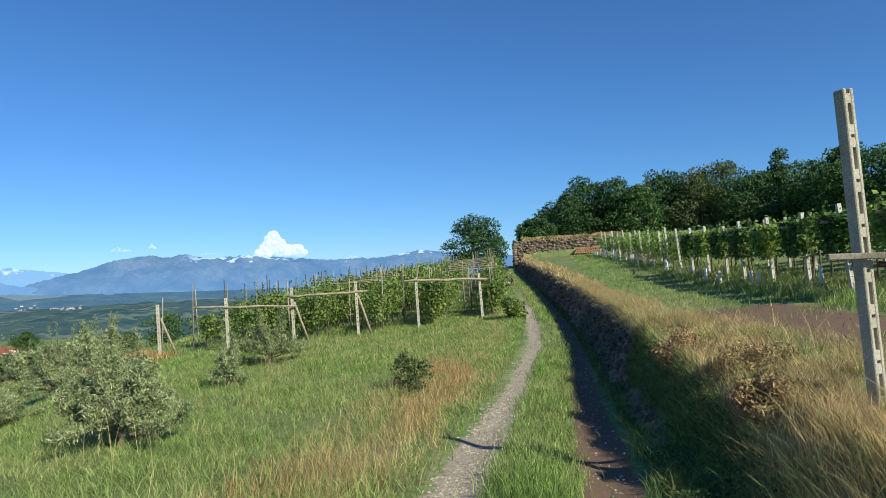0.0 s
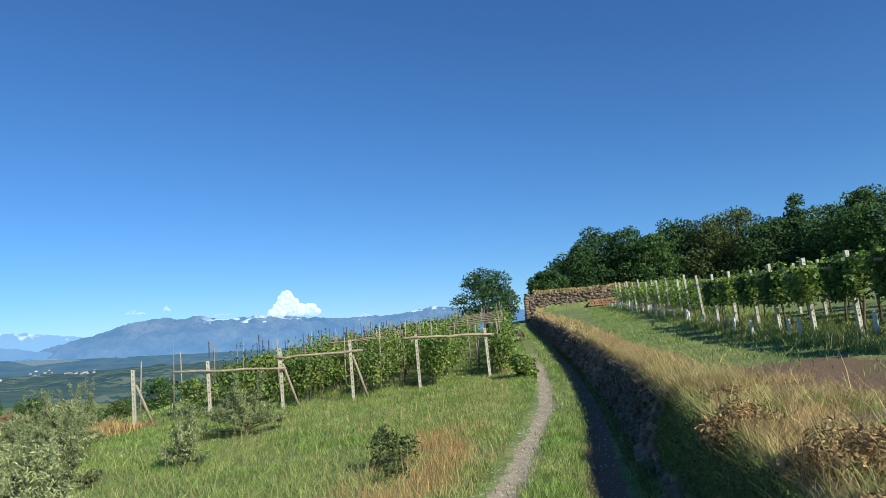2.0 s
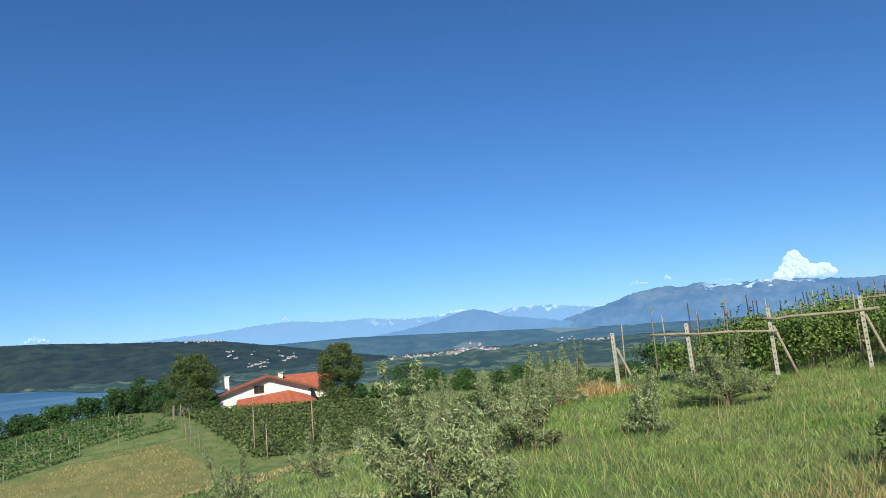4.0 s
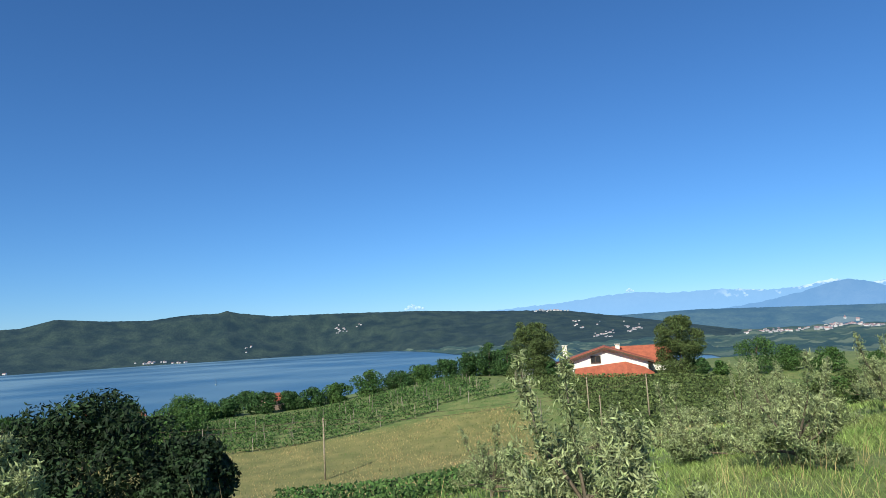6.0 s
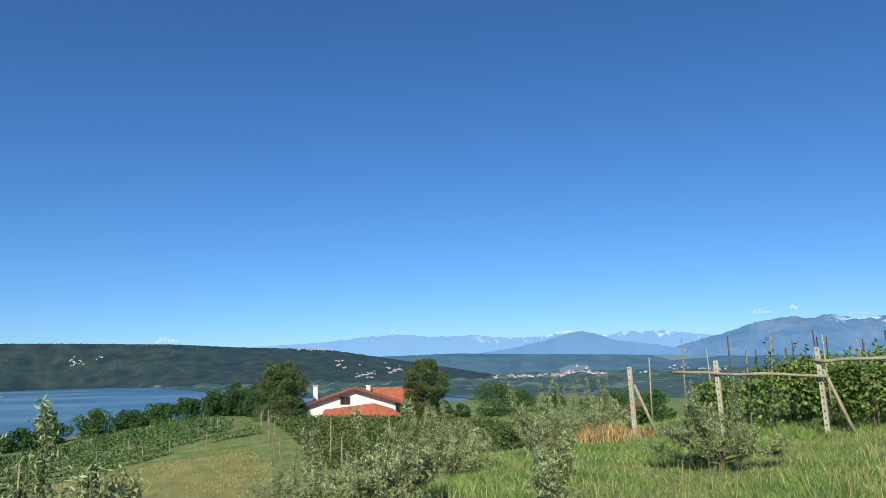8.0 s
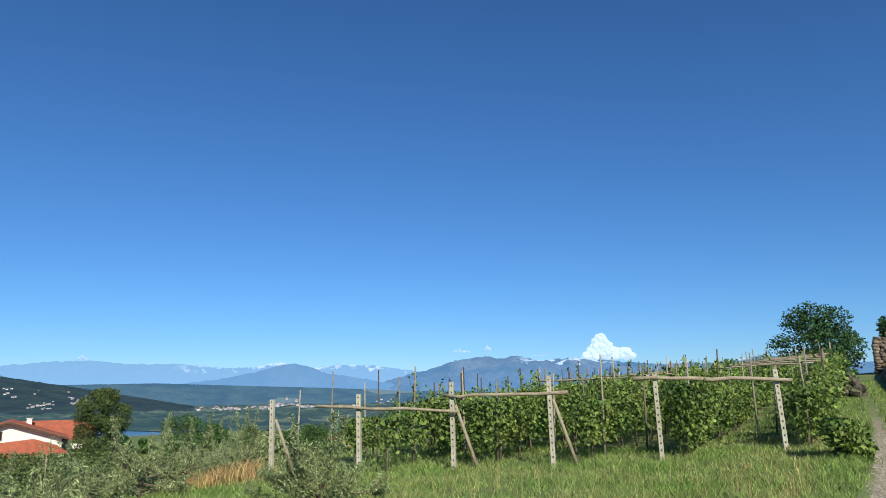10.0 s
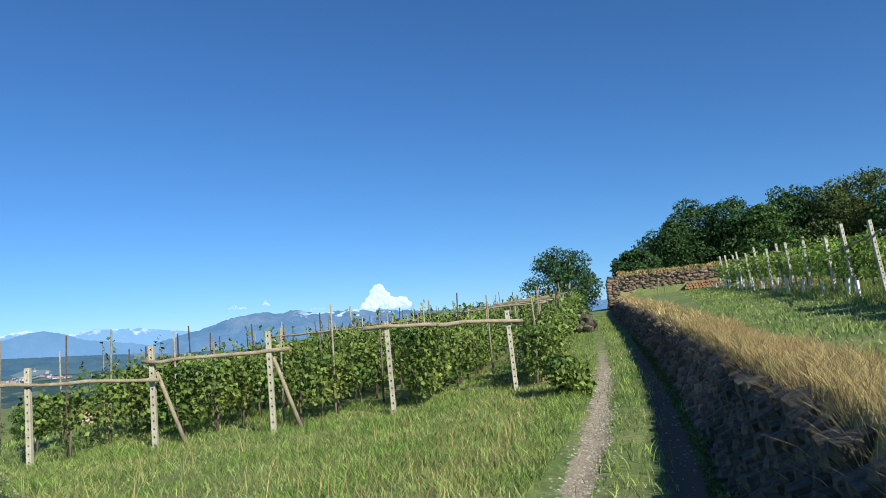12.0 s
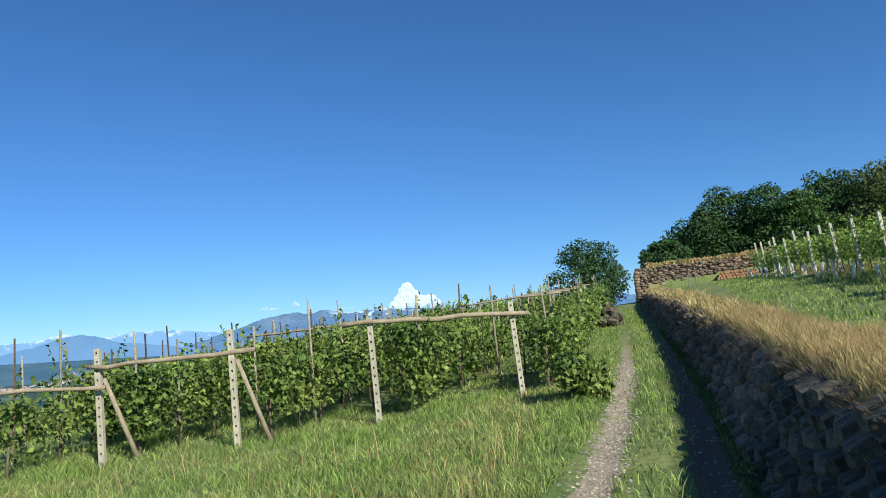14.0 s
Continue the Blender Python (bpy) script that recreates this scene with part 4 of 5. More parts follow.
for j, y in enumerate(BAYS[:8]):
    pergola_bay(y + 0.1, 7.5, 300 + j)
    log_beam("pergola_beam", (prow(y) - 0.5, y, height(prow(y), y) + 1.5), (prow(y) + 7.0, y, height(prow(y) + 6, y) + 1.56), 0.035, "wooden pole carrying the pergola vines", 70 + j, group="poles of the pergola")
for j, (ya, yb) in enumerate(((13, 18.5), (18.5, 24), (24, 29.9), (29.9, 34.8))):   # sagging poles along the front
    log_beam("pergola_beam", (prow(ya) - 0.04, ya, height(prow(ya), ya) + 1.66), (prow(yb) - 0.04, yb, height(prow(yb), yb) + (1.62 if j < 3 else 1.2)), 0.028, "wooden pole along the front of the pergola", 90 + j, group="poles of the pergola")
for j, dx in enumerate((0.35, 2.2)):
    vine_row(lambda y, dx=dx: prow(y) + dx, 30.5, 62, 620, 0.42, 1.62, VINE_YOUNG, "row of young bright green vines on the upper terrace", 310 + j, 0.105, 0.34, 16, "rows of the upper vineyard", 1.6, 0.35)

# the tall post and its rail at the edge of the bank
px, py = 1.85, 2.98
t = thing("corner_post", px, py, base(px, py, 0), "tall slotted concrete post with round holes, grey and weathered", "post")
t.matrix_basis = leaning(px, py, base(px, py, 0), tx=-1.5, ty=-1, rz=24)
part("shaft", slotted_post(bmesh.new(), 3.15 - base(px, py, 0), 0.088, 0.092, 0.15, 0.16, 0.022), CONCRETE, t)
zb = 1.985
bm = bmesh.new()
box(bm, -0.34, 1.9, -0.10, -0.065, -0.022, 0.022, 0.006)
rail = part("rail_board", bm, GREYWOOD)
rail.matrix_basis = pose(px, py - 0.01, zb, 0, 1.0, 12)
tagged(rail, "split grey wooden rail fixed across the concrete post", "rail")
bm = bmesh.new()
tube(bm, [(0.05, -0.03, -0.06), (0.9, -0.035, -0.085), (1.9, -0.03, -0.07)], [0.022, 0.026, 0.02], 7)
part("pole", bm, DARKWOOD, rail, "dark round pole under the rail", True)


# ---- house, farm and far buildings ----
HAZ, HD = -65.5, 133.0
hx, hy = at(HAZ, HD)
HZ = -8.3
house = thing("house", hx, hy, HZ, "white country house with low terracotta gable roofs", "house")
house.matrix_basis = pose(hx, hy, HZ, 0, 0, 64.8)       # local x to the right as seen from the track, y away from it


def house_part(name, bm, m, label=""):
    return part(name, bm, m, house, label)


def slab(bm, corners, thick):
    """A roof slope: four corners, given thickness downwards."""
    top = [bm.verts.new(c) for c in corners]
    bot = [bm.verts.new((c[0], c[1], c[2] - thick)) for c in corners]
    bm.faces.new(top)
    bm.faces.new(bot[::-1])
    for i in range(4):
        bm.faces.new((top[i], bot[i], bot[(i + 1) % 4], top[(i + 1) % 4]))
    return bm


def gable_wall(bm, x0, x1, xa, y0, y1, z0, ze0, ze1, za):
    pts = [(x0, z0), (x1, z0), (x1, ze1), (xa, za), (x0, ze0)]
    a = [bm.verts.new((x, y0, z)) for x, z in pts]
    b = [bm.verts.new((x, y1, z)) for x, z in pts]
    bm.faces.new(a)
    bm.faces.new(b[::-1])
    for i in range(5):
        bm.faces.new((a[i], b[i], b[(i + 1) % 5], a[(i + 1) % 5]))
    return bm


house_part("wall", gable_wall(bmesh.new(), -9.2, 7.6, 0, 0, 12, -1.2, 3.7, 4.1, 6.35), PLASTER)
house_part("roof", slab(slab(bmesh.new(), [(-10.6, -1.0, 3.6), (0, -1.0, 6.8), (0, 13, 6.8), (-10.6, 13, 3.6)], 0.3), [(0, -1.0, 6.8), (8.6, -1.0, 4.0), (8.6, 13, 4.0), (0, 13, 6.8)], 0.3), TILE)
house_part("verge_board", slab(slab(bmesh.new(), [(-10.6, -1.12, 3.52), (0, -1.12, 6.72), (0, -1.0, 6.72), (-10.6, -1.0, 3.52)], 0.34), [(0, -1.12, 6.72), (8.6, -1.12, 3.92), (8.6, -1.0, 3.92), (0, -1.0, 6.72)], 0.34), DARKWOOD)
wing = bmesh.new()
box(wing, 3.0, 12.5, 9, 17, -1.2, 3.6)
house_part("wing_wall", wing, PLASTER)
house_part("wing_roof", slab(slab(bmesh.new(), [(1.2, 8.4, 3.4), (13.0, 8.4, 3.4), (13.0, 13, 6.4), (1.2, 13, 6.4)], 0.25), [(1.2, 13, 6.4), (13, 13, 6.4), (13, 17.6, 3.4), (1.2, 17.6, 3.4)], 0.25), TILE)
house_part("porch_roof", slab(slab(bmesh.new(), [(-6.0, -3.4, 1.7), (3.8, -3.8, 1.6), (3.6, -0.1, 3.9), (-5.6, -0.1, 3.0)], 0.2), [(3.8, -3.8, 1.6), (8.4, -3.0, 1.9), (7.0, -0.1, 2.8), (3.6, -0.1, 3.9)], 0.2), TILE, "lower terracotta porch roof")
pw = bmesh.new()
box(pw, -5.2, 7.4, -2.6, -0.1, -1.2, 1.62)
house_part("porch_wall", pw, DARKWOOD, "shaded timber porch")
for cx0, cy0, cz in ((-7.5, 5.0, 7.1), (2.6, 11.0, 6.75)):
    c = bmesh.new()
    box(c, cx0 - 0.42, cx0 + 0.42, cy0 - 0.4, cy0 + 0.4, 3.6, cz, 0.04)
    box(c, cx0 - 0.55, cx0 + 0.55, cy0 - 0.52, cy0 + 0.52, cz + 0.08, cz + 0.2, 0.02)
    box(c, cx0 - 0.36, cx0 + 0.36, cy0 - 0.34, cy0 + 0.34, cz, cz + 0.08)
    house_part("chimney", c, PLASTER, "plastered chimney with a flat cap")
w = bmesh.new()
box(w, -2.5, -0.9, -0.06, -0.02, 3.95, 5.1)
win = house_part("window", w, GLASS)
fr = bmesh.new()
for b in ((-2.62, -2.5, 3.85, 5.2), (-0.9, -0.78, 3.85, 5.2), (-1.76, -1.64, 3.95, 5.1)):
    box(fr, b[0], b[1], -0.11, -0.015, b[2], b[3])
box(fr, -2.62, -0.78, -0.11, -0.015, 5.1, 5.2)
box(fr, -2.62, -0.78, -0.14, -0.015, 3.8, 3.95)
part("window_frame", fr, DARKWOOD, win)
w = bmesh.new()
box(w, -8.2, -7.2, -0.06, -0.02, 0.6, 1.9)
house_part("window", w, GLASS)


def local(u, v):
    return hx + u * math.cos(radians(64.8)) - v * math.sin(radians(64.8)), hy + u * math.sin(radians(64.8)) + v * math.cos(radians(64.8))


x, y = local(-14.5, -3)
sh = thing("shed", x, y, height(x, y), "small white shed with a flat roof beside the hedge", "shed")
b = bmesh.new()
box(b, -1.2, 1.2, -1, 1, -0.3, 1.7)
part("wall", b, PLASTER, sh)
b = bmesh.new()
box(b, -1.35, 1.35, -1.15, 1.15, 1.7, 1.82)
part("roof", b, PLASTER, sh)

x, y = local(-13.2, -1)
tree("birch_tree", x, y, height(x, y) - 0.2, 11.6, 4.3 - height(x, y), LEAF_BIRCH, "tall birch with drooping yellow-green foliage beside the house", "tree", "birches beside the house", 34000, (0.32, 0.13), 0.0, 110, 501, 0.0, 0.2, 1.6, 0.95)
x, y = local(13.2, -1)
tree("birch_tree", x, y, height(x, y) - 0.2, 10.2, 3.9 - height(x, y), LEAF_BIRCH, "tall birch with drooping yellow-green foliage beside the house", "tree", "birches beside the house", 34000, (0.32, 0.13), 0.0, 110, 502, 0.0, 0.2, 1.6, 0.95)
for i, (u, v, w, h, m) in enumerate([(-24, 14, 7, 7.4, LEAF_DARK), (-19.5, 10, 6, 6.6, LEAF_DARK), (-29, 16, 6, 5.6, LEAF_DARK), (-9.8, -4, 3.0, 3.6, LEAF_DARK), (26.5, 2, 9.5, 7.0, LEAF_MID), (33, 6, 7, 5.0, LEAF_MID),
                                     (16.5, -2, 4, 3.6, LEAF_DARK), (20, 0, 4, 2.8, LEAF_MID), (39, 4, 8, 4.8, LEAF_MID), (46, 2, 8, 4.6, LEAF_MID), (53, 8, 9, 5.2, LEAF_MID), (62, 10, 9, 5.0, LEAF_MID)]):
    x, y = local(u, v)
    tree("garden_tree", x, y, height(x, y) - 0.2, w, h, m, "rounded green tree in the gardens by the house", "tree", "trees by the house", 5000, (0.28, 0.2), 0.0, 34, 520 + i)


def leafy(name, places, material, label, leaf, seed, kind="stuff", category="vines"):
    nr = np.random.default_rng(seed)
    c = np.array(places)
    d = np.tile(np.array([[0.5, -0.2, 0.7]]), (len(c), 1))
    v, f = leaves(c, d, leaf, leaf * 0.85, nr, 0.4)
    return tagged(mesh_np(name, v, f, material), label, category, kind=kind)


# dark vineyard in front of the house, in rows across the view
rng = random.Random(21)
pl = []
for r in range(13):
    v = -6 - r * 2.6
    for i in range(2000):
        u = rng.uniform(-15 + r * 1.0, 26 + r)
        x, y = local(u, v + rng.gauss(0, 0.35))
        pl.append((x, y, height(x, y) + rng.uniform(0.1, 1.15)))
leafy("house_vineyard", pl, LEAF_BIRCH, "dark green rows of vines on the slope below the house", 0.36, 3)
# rows of vines along the crest above the lake
pl = []
for r in range(9):
    x0 = -104 - r * 3.6
    for i in range(2200):
        y = rng.uniform(-30 + r * 2, 40 - r * 0.5)
        x = x0 + rng.gauss(0, 0.22) - (y - 10) * 0.25
        if noise.noise(Vector((x * 0.2, y * 0.15, 4))) > -0.35:
            pl.append((x, y, height(x, y) + rng.uniform(0.2, 1.3)))
leafy("crest_vineyard", pl, LEAF_MID, "green rows of vines along the crest above the lake", 0.30, 4)
# posts of both
bm = bmesh.new()
box(bm, -0.04, 0.04, -0.04, 0.04, -0.2, 1.9, 0.012)
fp = tagged(part("vineyard_post", bm, GREYWOOD), "thin pale post between far rows of vines", "post", "posts of the far vineyards")
fp.location = (-104, 0, height(-104, 0))
for r in range(6):
    for i in range(15):
        y = -28 + i * 4.5 + rng.uniform(-1, 1)
        x = -104 - r * 4.4 - (y - 10) * 0.25
        copy_thing(fp, pose(x, y, height(x, y), 0, rng.uniform(-3, 3), 0))
for i in range(16):
    x, y = local(-16 + rng.uniform(-1, 1) + i * 0.5, -6 - i * 2.2)
    copy_thing(fp, pose(x, y, height(x, y), 0, rng.uniform(-4, 4), 0) @ Matrix.Diagonal((1, 1, 1.25, 1)))


def utility_pole(x, y, h, label, r=0.11):
    t = thing("utility_pole", x, y, height(x, y), label, "pole", "poles across the fields")
    bm = bmesh.new()
    tube(bm, [(0, 0, -0.3), (0, 0, h)], [r, r * 0.75], 8)
    part("shaft", bm, WOOD, t, smooth=True)
    bm = bmesh.new()
    box(bm, -0.35, 0.35, -0.05, 0.05, h - 0.35, h - 0.25, 0.01)
    part("cross_arm", bm, DARKWOOD, t)
    return Vector((x, y, height(x, y) + h - 0.3))


p1 = utility_pole(-77.1, 7.1, 6.4, "plain wooden pole in the dry field")
p2 = utility_pole(-90.5, 43.2, 6.2, "plain wooden pole beside the dark vineyard", 0.09)
p3 = utility_pole(-87.0, 43.3, 4.4, "plain wooden pole beside the dark vineyard", 0.09)
p4 = utility_pole(-88.5, 51.0, 6.4, "plain wooden pole beside the dark vineyard", 0.10)
p5 = utility_pole(-96.0, -36.0, 7.0, "plain wooden pole in the dry field")
for a, b in ((p1, p4), (p1, p5)):
    for off in (0, 0.5):
        bm = bmesh.new()
        tube(bm, [tuple(a.lerp(b, k / 8) - Vector((0, 0, off + 1.0 * math.sin(3.1416 * k / 8)))) for k in range(9)], [0.016] * 9, 4)
        tagged(part("cable", bm, DARKIRON), "thin dark cable hanging between wooden poles", "cable", "cables over the field")

# trees and hedge along the crest, towards the lake: bearing, distance, width, height
for i, (az, d, w, h, m) in enumerate([(-92.9, 148, 5, 5.6, 0), (-89.0, 148, 5.5, 5.2, 0), (-87.0, 150, 5, 5.0, 1), (-84.5, 150, 6, 6.6, 1), (-82.0, 152, 6, 4.6, 0), (-80.2, 152, 6, 5.2, 1), (-78.2, 154, 6, 5.4, 0), (-76.0, 154, 7, 6.2, 0),
                                      (-90.9, 150, 5, 5.2, 0), (-95.6, 146, 6, 4.8, 0), (-97.4, 142, 5, 4.2, 1), (-99.4, 118, 8, 6.2, 1), (-101.5, 122, 5, 4.0, 1), (-104.6, 120, 4.5, 5.2, 0), (-107.5, 140, 6, 4.5, 0), (-110, 150, 7, 4.5, 1), (-113, 150, 8, 5, 0),
                                      (-74.0, 156, 7, 6.8, 0), (-72.2, 156, 6, 6.4, 0), (-94.2, 170, 7, 5.6, 0), (-98.5, 170, 7, 5.8, 1), (-102.8, 165, 7, 5.4, 0)]):
    x, y = at(az, d)
    tree("lakeside_tree", x, y, height(x, y) - 0.2, w * 1.55, h * 0.85, (LEAF_DARK, LEAF_MID)[m], "rounded green tree above the lake shore", "tree", "trees above the lake", 4200, (0.36, 0.26), 0.0, 36, 560 + i)
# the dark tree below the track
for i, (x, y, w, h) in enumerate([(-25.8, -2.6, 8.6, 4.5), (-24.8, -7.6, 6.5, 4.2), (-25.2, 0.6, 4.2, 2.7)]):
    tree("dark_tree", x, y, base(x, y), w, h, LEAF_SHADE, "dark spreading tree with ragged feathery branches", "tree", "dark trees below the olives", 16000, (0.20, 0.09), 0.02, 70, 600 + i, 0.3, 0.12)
# brambles along the foot of the near slope
pl = []
for i in range(9000):
    x, y = rng.uniform(-27, -19), rng.uniform(3.5, 10.5)
    if noise.noise(Vector((x * 0.25, y * 0.25, 9))) > -0.15:
        pl.append((x, y, height(x, y) + rng.random() ** 1.5 * 0.7))
leafy("brambles", pl, LEAF_MID, "low tangle of green brambles on the slope", 0.11, 8, category="brambles")


def small_house(name, x, y, z, w, d, h, roof_h, rz, wall_m, roof_m, label, group=""):
    t = thing(name, x, y, z, label, "house", group)
    t.matrix_basis = pose(x, y, z, 0, 0, rz)
    bm = bmesh.new()
    gable_wall(bm, -w / 2, w / 2, 0, -d / 2, d / 2, -0.6, h, h, h + roof_h * 0.95)
    part("wall", bm, wall_m, t)
    o = w * 0.06
    part("roof", slab(slab(bmesh.new(), [(-w / 2 - o, -d / 2 - o, h - 0.05), (0, -d / 2 - o, h + roof_h), (0, d / 2 + o, h + roof_h), (-w / 2 - o, d / 2 + o, h - 0.05)], 0.2 * w / 10),
                      [(0, -d / 2 - o, h + roof_h), (w / 2 + o, -d / 2 - o, h - 0.05), (w / 2 + o, d / 2 + o, h - 0.05), (0, d / 2 + o, h + roof_h)], 0.2 * w / 10), roof_m, t)
    return t


x, y = at(-113.0, 92)
small_house("farm_building", x, y, height(x, y), 7.0, 9, 2.6, 1.9, 20, PINK, TILE, "pinkish farm building with a brown tiled roof")
x, y = at(-92.2, 157)
small_house("villa", x, y, height(x, y) - 0.9, 4.2, 4.2, 3.0, 1.4, 40, PINK, TILE, "small orange villa among trees above the lake")
for i, (az, d) in enumerate(((-103.6, 190), (-102.8, 200), (-104.4, 205))):
    x, y = at(az, d)
    small_house("cottage", x, y, -18.2, 6, 9, 4.5, 1.8, 20 + 30 * i, PINK, TILE, "cottage with a terracotta roof near the shore", "cottages near the shore")
x, y = at(-43.0, 140)
small_house("outbuilding", x, y, -9.9, 5, 6, 2.8, 1.2, 50, PINK, TILE, "low building with an orange tiled roof behind olives")

rng = random.Random(61)
for i in range(26):                         # scrub and young trees between the olives and the gardens
    a, d = rng.uniform(-62, -34), rng.uniform(30, 84)
    x, y = at(a, d)
    h = min(rng.uniform(1.8, 3.4), 1.0 - d * 0.035 - height(x, y)) if d > 40 else rng.uniform(1.4, 2.2)
    tree("shrub_tree", x, y, height(x, y) - 0.1, h * rng.uniform(1.2, 1.7), max(1.3, h), (LEAF_MID, LEAF_BIRCH, OLIVE)[i % 3], "rounded shrub on the slope beyond the olives", "shrub", "shrubs below the olives", 2600, (0.15, 0.075), 0.0, 24, 640 + i)

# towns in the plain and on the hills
# walls and roofs carry painted distance haze, a faint bluish glow
TOWN = mat("town_wall_hazed", (0.52, 0.48, 0.43), (0.40, 0.36, 0.32), 0.05, 5, 0.9, rnd="object", spread=0.25, haze=0.15, hazecol=(0.3, 0.42, 0.6))
TOWNROOF = mat("town_roof_hazed", (0.34, 0.17, 0.11), (0.26, 0.15, 0.11), 0.05, 5, 0.9, rnd="object", spread=0.3, haze=0.2, hazecol=(0.25, 0.36, 0.55))
rng = random.Random(31)
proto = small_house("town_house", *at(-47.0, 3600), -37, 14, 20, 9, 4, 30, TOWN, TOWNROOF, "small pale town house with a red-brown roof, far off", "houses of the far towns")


def town(az0, az1, d0, d1, n, s0, s1, hubs=5):
    """Houses gathered round a few hubs, each standing on the far slope below it."""
    centres = [(az0 + (az1 - az0) * rng.random(), rng.uniform(d0, d1)) for _ in range(hubs)]
    for i in range(n):
        ca, cd = rng.choice(centres)
        a, d = ca + rng.gauss(0, (az1 - az0) / hubs * 0.4), cd + rng.gauss(0, (d1 - d0) * 0.12)
        x, y = at(a, d)
        zs = [h[0].z for h in (b.ray_cast(Vector((x, y, 900)), Vector((0, 0, -1))) for b in SLOPES) if h[0] is not None]
        if zs:
            copy_thing(proto, pose(x, y, max(zs) - 0.5, 0, 0, rng.uniform(0, 180)) @ Matrix.Diagonal((*[rng.uniform(s0, s1)] * 3, 1)))


town(-49.5, -44.0, 2300, 3300, 84, 0.32, 0.7, 9)
town(-54.5, -49.0, 2100, 3000, 56, 0.28, 0.5, 8)
town(-68.5, -62.0, 2500, 3000, 52, 0.25, 0.45, 9)
town(-43.0, -36.0, 2700, 3500, 28, 0.3, 0.6, 6)
town(-87.0, -84.0, 3240, 3300, 20, 0.25, 0.45, 4)
town(-70.5, -67.5, 3380, 3440, 20, 0.35, 0.6, 3)
town(-101.5, -98.0, 2890, 2930, 16, 0.3, 0.6, 4)
town(-113, -109, 2790, 2850, 14, 0.3, 0.6, 4)
town(-94.5, -93.0, 3060, 3100, 5, 0.25, 0.4, 2)
bm = bmesh.new()
box(bm, -4, 4, -4, 4, -10, 30)
x, y = at(-47.75, 3500)
ch = thing("church", x, y, -37, "pale church tower rising over the far town", "church")
part("tower", bm, TOWN, ch)
bm = bmesh.new()
bmesh.ops.create_cone(bm, cap_ends=True, segments=4, radius1=6, radius2=0.3, depth=10, matrix=Matrix.Translation((0, 0, 35)) @ Matrix.Rotation(radians(45), 4, "Z"))
part("spire", bm, TOWNROOF, ch)
bm = bmesh.new()
box(bm, -8, 8, 4, 30, -10, 16)
part("nave", bm, TOWN, ch)

x, y = at(-95.9, 880)
bt = thing("sailing_boat", x, y, -38, "small white sailing boat on the lake", "boat")
bm = bmesh.new()
tube(bm, [(-3.2, 0, 0.6), (-1.5, 0, 0.4), (1.5, 0, 0.4), (3.4, 0, 0.8)], [0.3, 1.0, 1.0, 0.1], 8)
part("hull", bm, TUBE, bt)
bm = bmesh.new()
v = [bm.verts.new(c) for c in ((-2.6, 0, 1.6), (0.6, 0.02, 1.6), (0.6, 0, 7.5), (-2.4, 0.25, 1.7), (0.55, 0.12, 1.7))]
bm.faces.new((v[0], v[1], v[2]))
bm.faces.new((v[2], v[4], v[3]))
part("sail", bm, TUBE, bt)
bm = bmesh.new()
tube(bm, [(0.7, 0, 0.2), (0.7, 0, 8.0)], [0.09, 0.05], 6)
part("mast", bm, GREYWOOD, bt)


# ---- stones ----
def stone_mesh(seed, name="stone"):
    """A rough block with knocked-off corners."""
    rng = random.Random(seed)
    bm = bmesh.new()
    bmesh.ops.create_cube(bm, size=1)
    bmesh.ops.subdivide_edges(bm, edges=bm.edges[:], cuts=1, use_grid_fill=True)
    for v in bm.verts:
        n = v.co.normalized() * 0.60
        v.co = v.co.lerp(n, 0.62) + Vector((rng.uniform(-1, 1), rng.uniform(-1, 1), rng.uniform(-1, 1))) * 0.05
    me = bpy.data.meshes.new(name)
    bm.to_mesh(me)
    bm.free()
    return me


STONES = [stone_mesh(i) for i in range(8)]
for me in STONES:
    me.materials.append(STONE_SHADED)
wall = thing("wall_dry_stone", 1.3, 12, 0.3, "dry-stone retaining wall of rough grey-brown fieldstones", "wall", kind="structure")
rng = random.Random(44)
rest_v, rest_f, count = [], [], 0


def add_rest(me, m, vs, fs):
    b = sum(len(a) for a in vs)
    co = np.array([tuple(m @ v.co) for v in me.vertices])
    vs.append(co)
    fs.append(np.array([[i + b for i in p.vertices] for p in me.polygons]))


y = 1.5
slots = []
while y < 76:
    step = rng.uniform(0.17, 0.30) * (1.0 if y < 30 else 1.6)
    z, top = track_z(y) - 0.1, wall_top(y) - 0.24 - 0.5 * (1 - sm(8.0, 10.5, y))
    while z < top:
        hh = rng.uniform(0.10, 0.20) * (1.0 if y < 30 else 1.5)
        d = 1.24 + 0.42 * (z + hh / 2 - track_z(y)) / max(0.3, top - track_z(y))
        slots.append((track_x(y) + d + rng.uniform(-.05, .04), y + rng.uniform(-.08, .08), z + hh / 2, step, hh))
        z += hh * 0.93
    y += step
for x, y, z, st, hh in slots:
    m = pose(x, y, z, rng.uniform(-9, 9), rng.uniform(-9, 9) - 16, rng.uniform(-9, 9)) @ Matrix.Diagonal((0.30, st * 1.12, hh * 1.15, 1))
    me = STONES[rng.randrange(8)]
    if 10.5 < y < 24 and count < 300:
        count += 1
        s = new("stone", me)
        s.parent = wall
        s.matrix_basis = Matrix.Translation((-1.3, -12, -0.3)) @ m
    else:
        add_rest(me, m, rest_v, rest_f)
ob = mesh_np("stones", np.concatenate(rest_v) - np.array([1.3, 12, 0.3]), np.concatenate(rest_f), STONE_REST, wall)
ob["kind"] = "stuff"

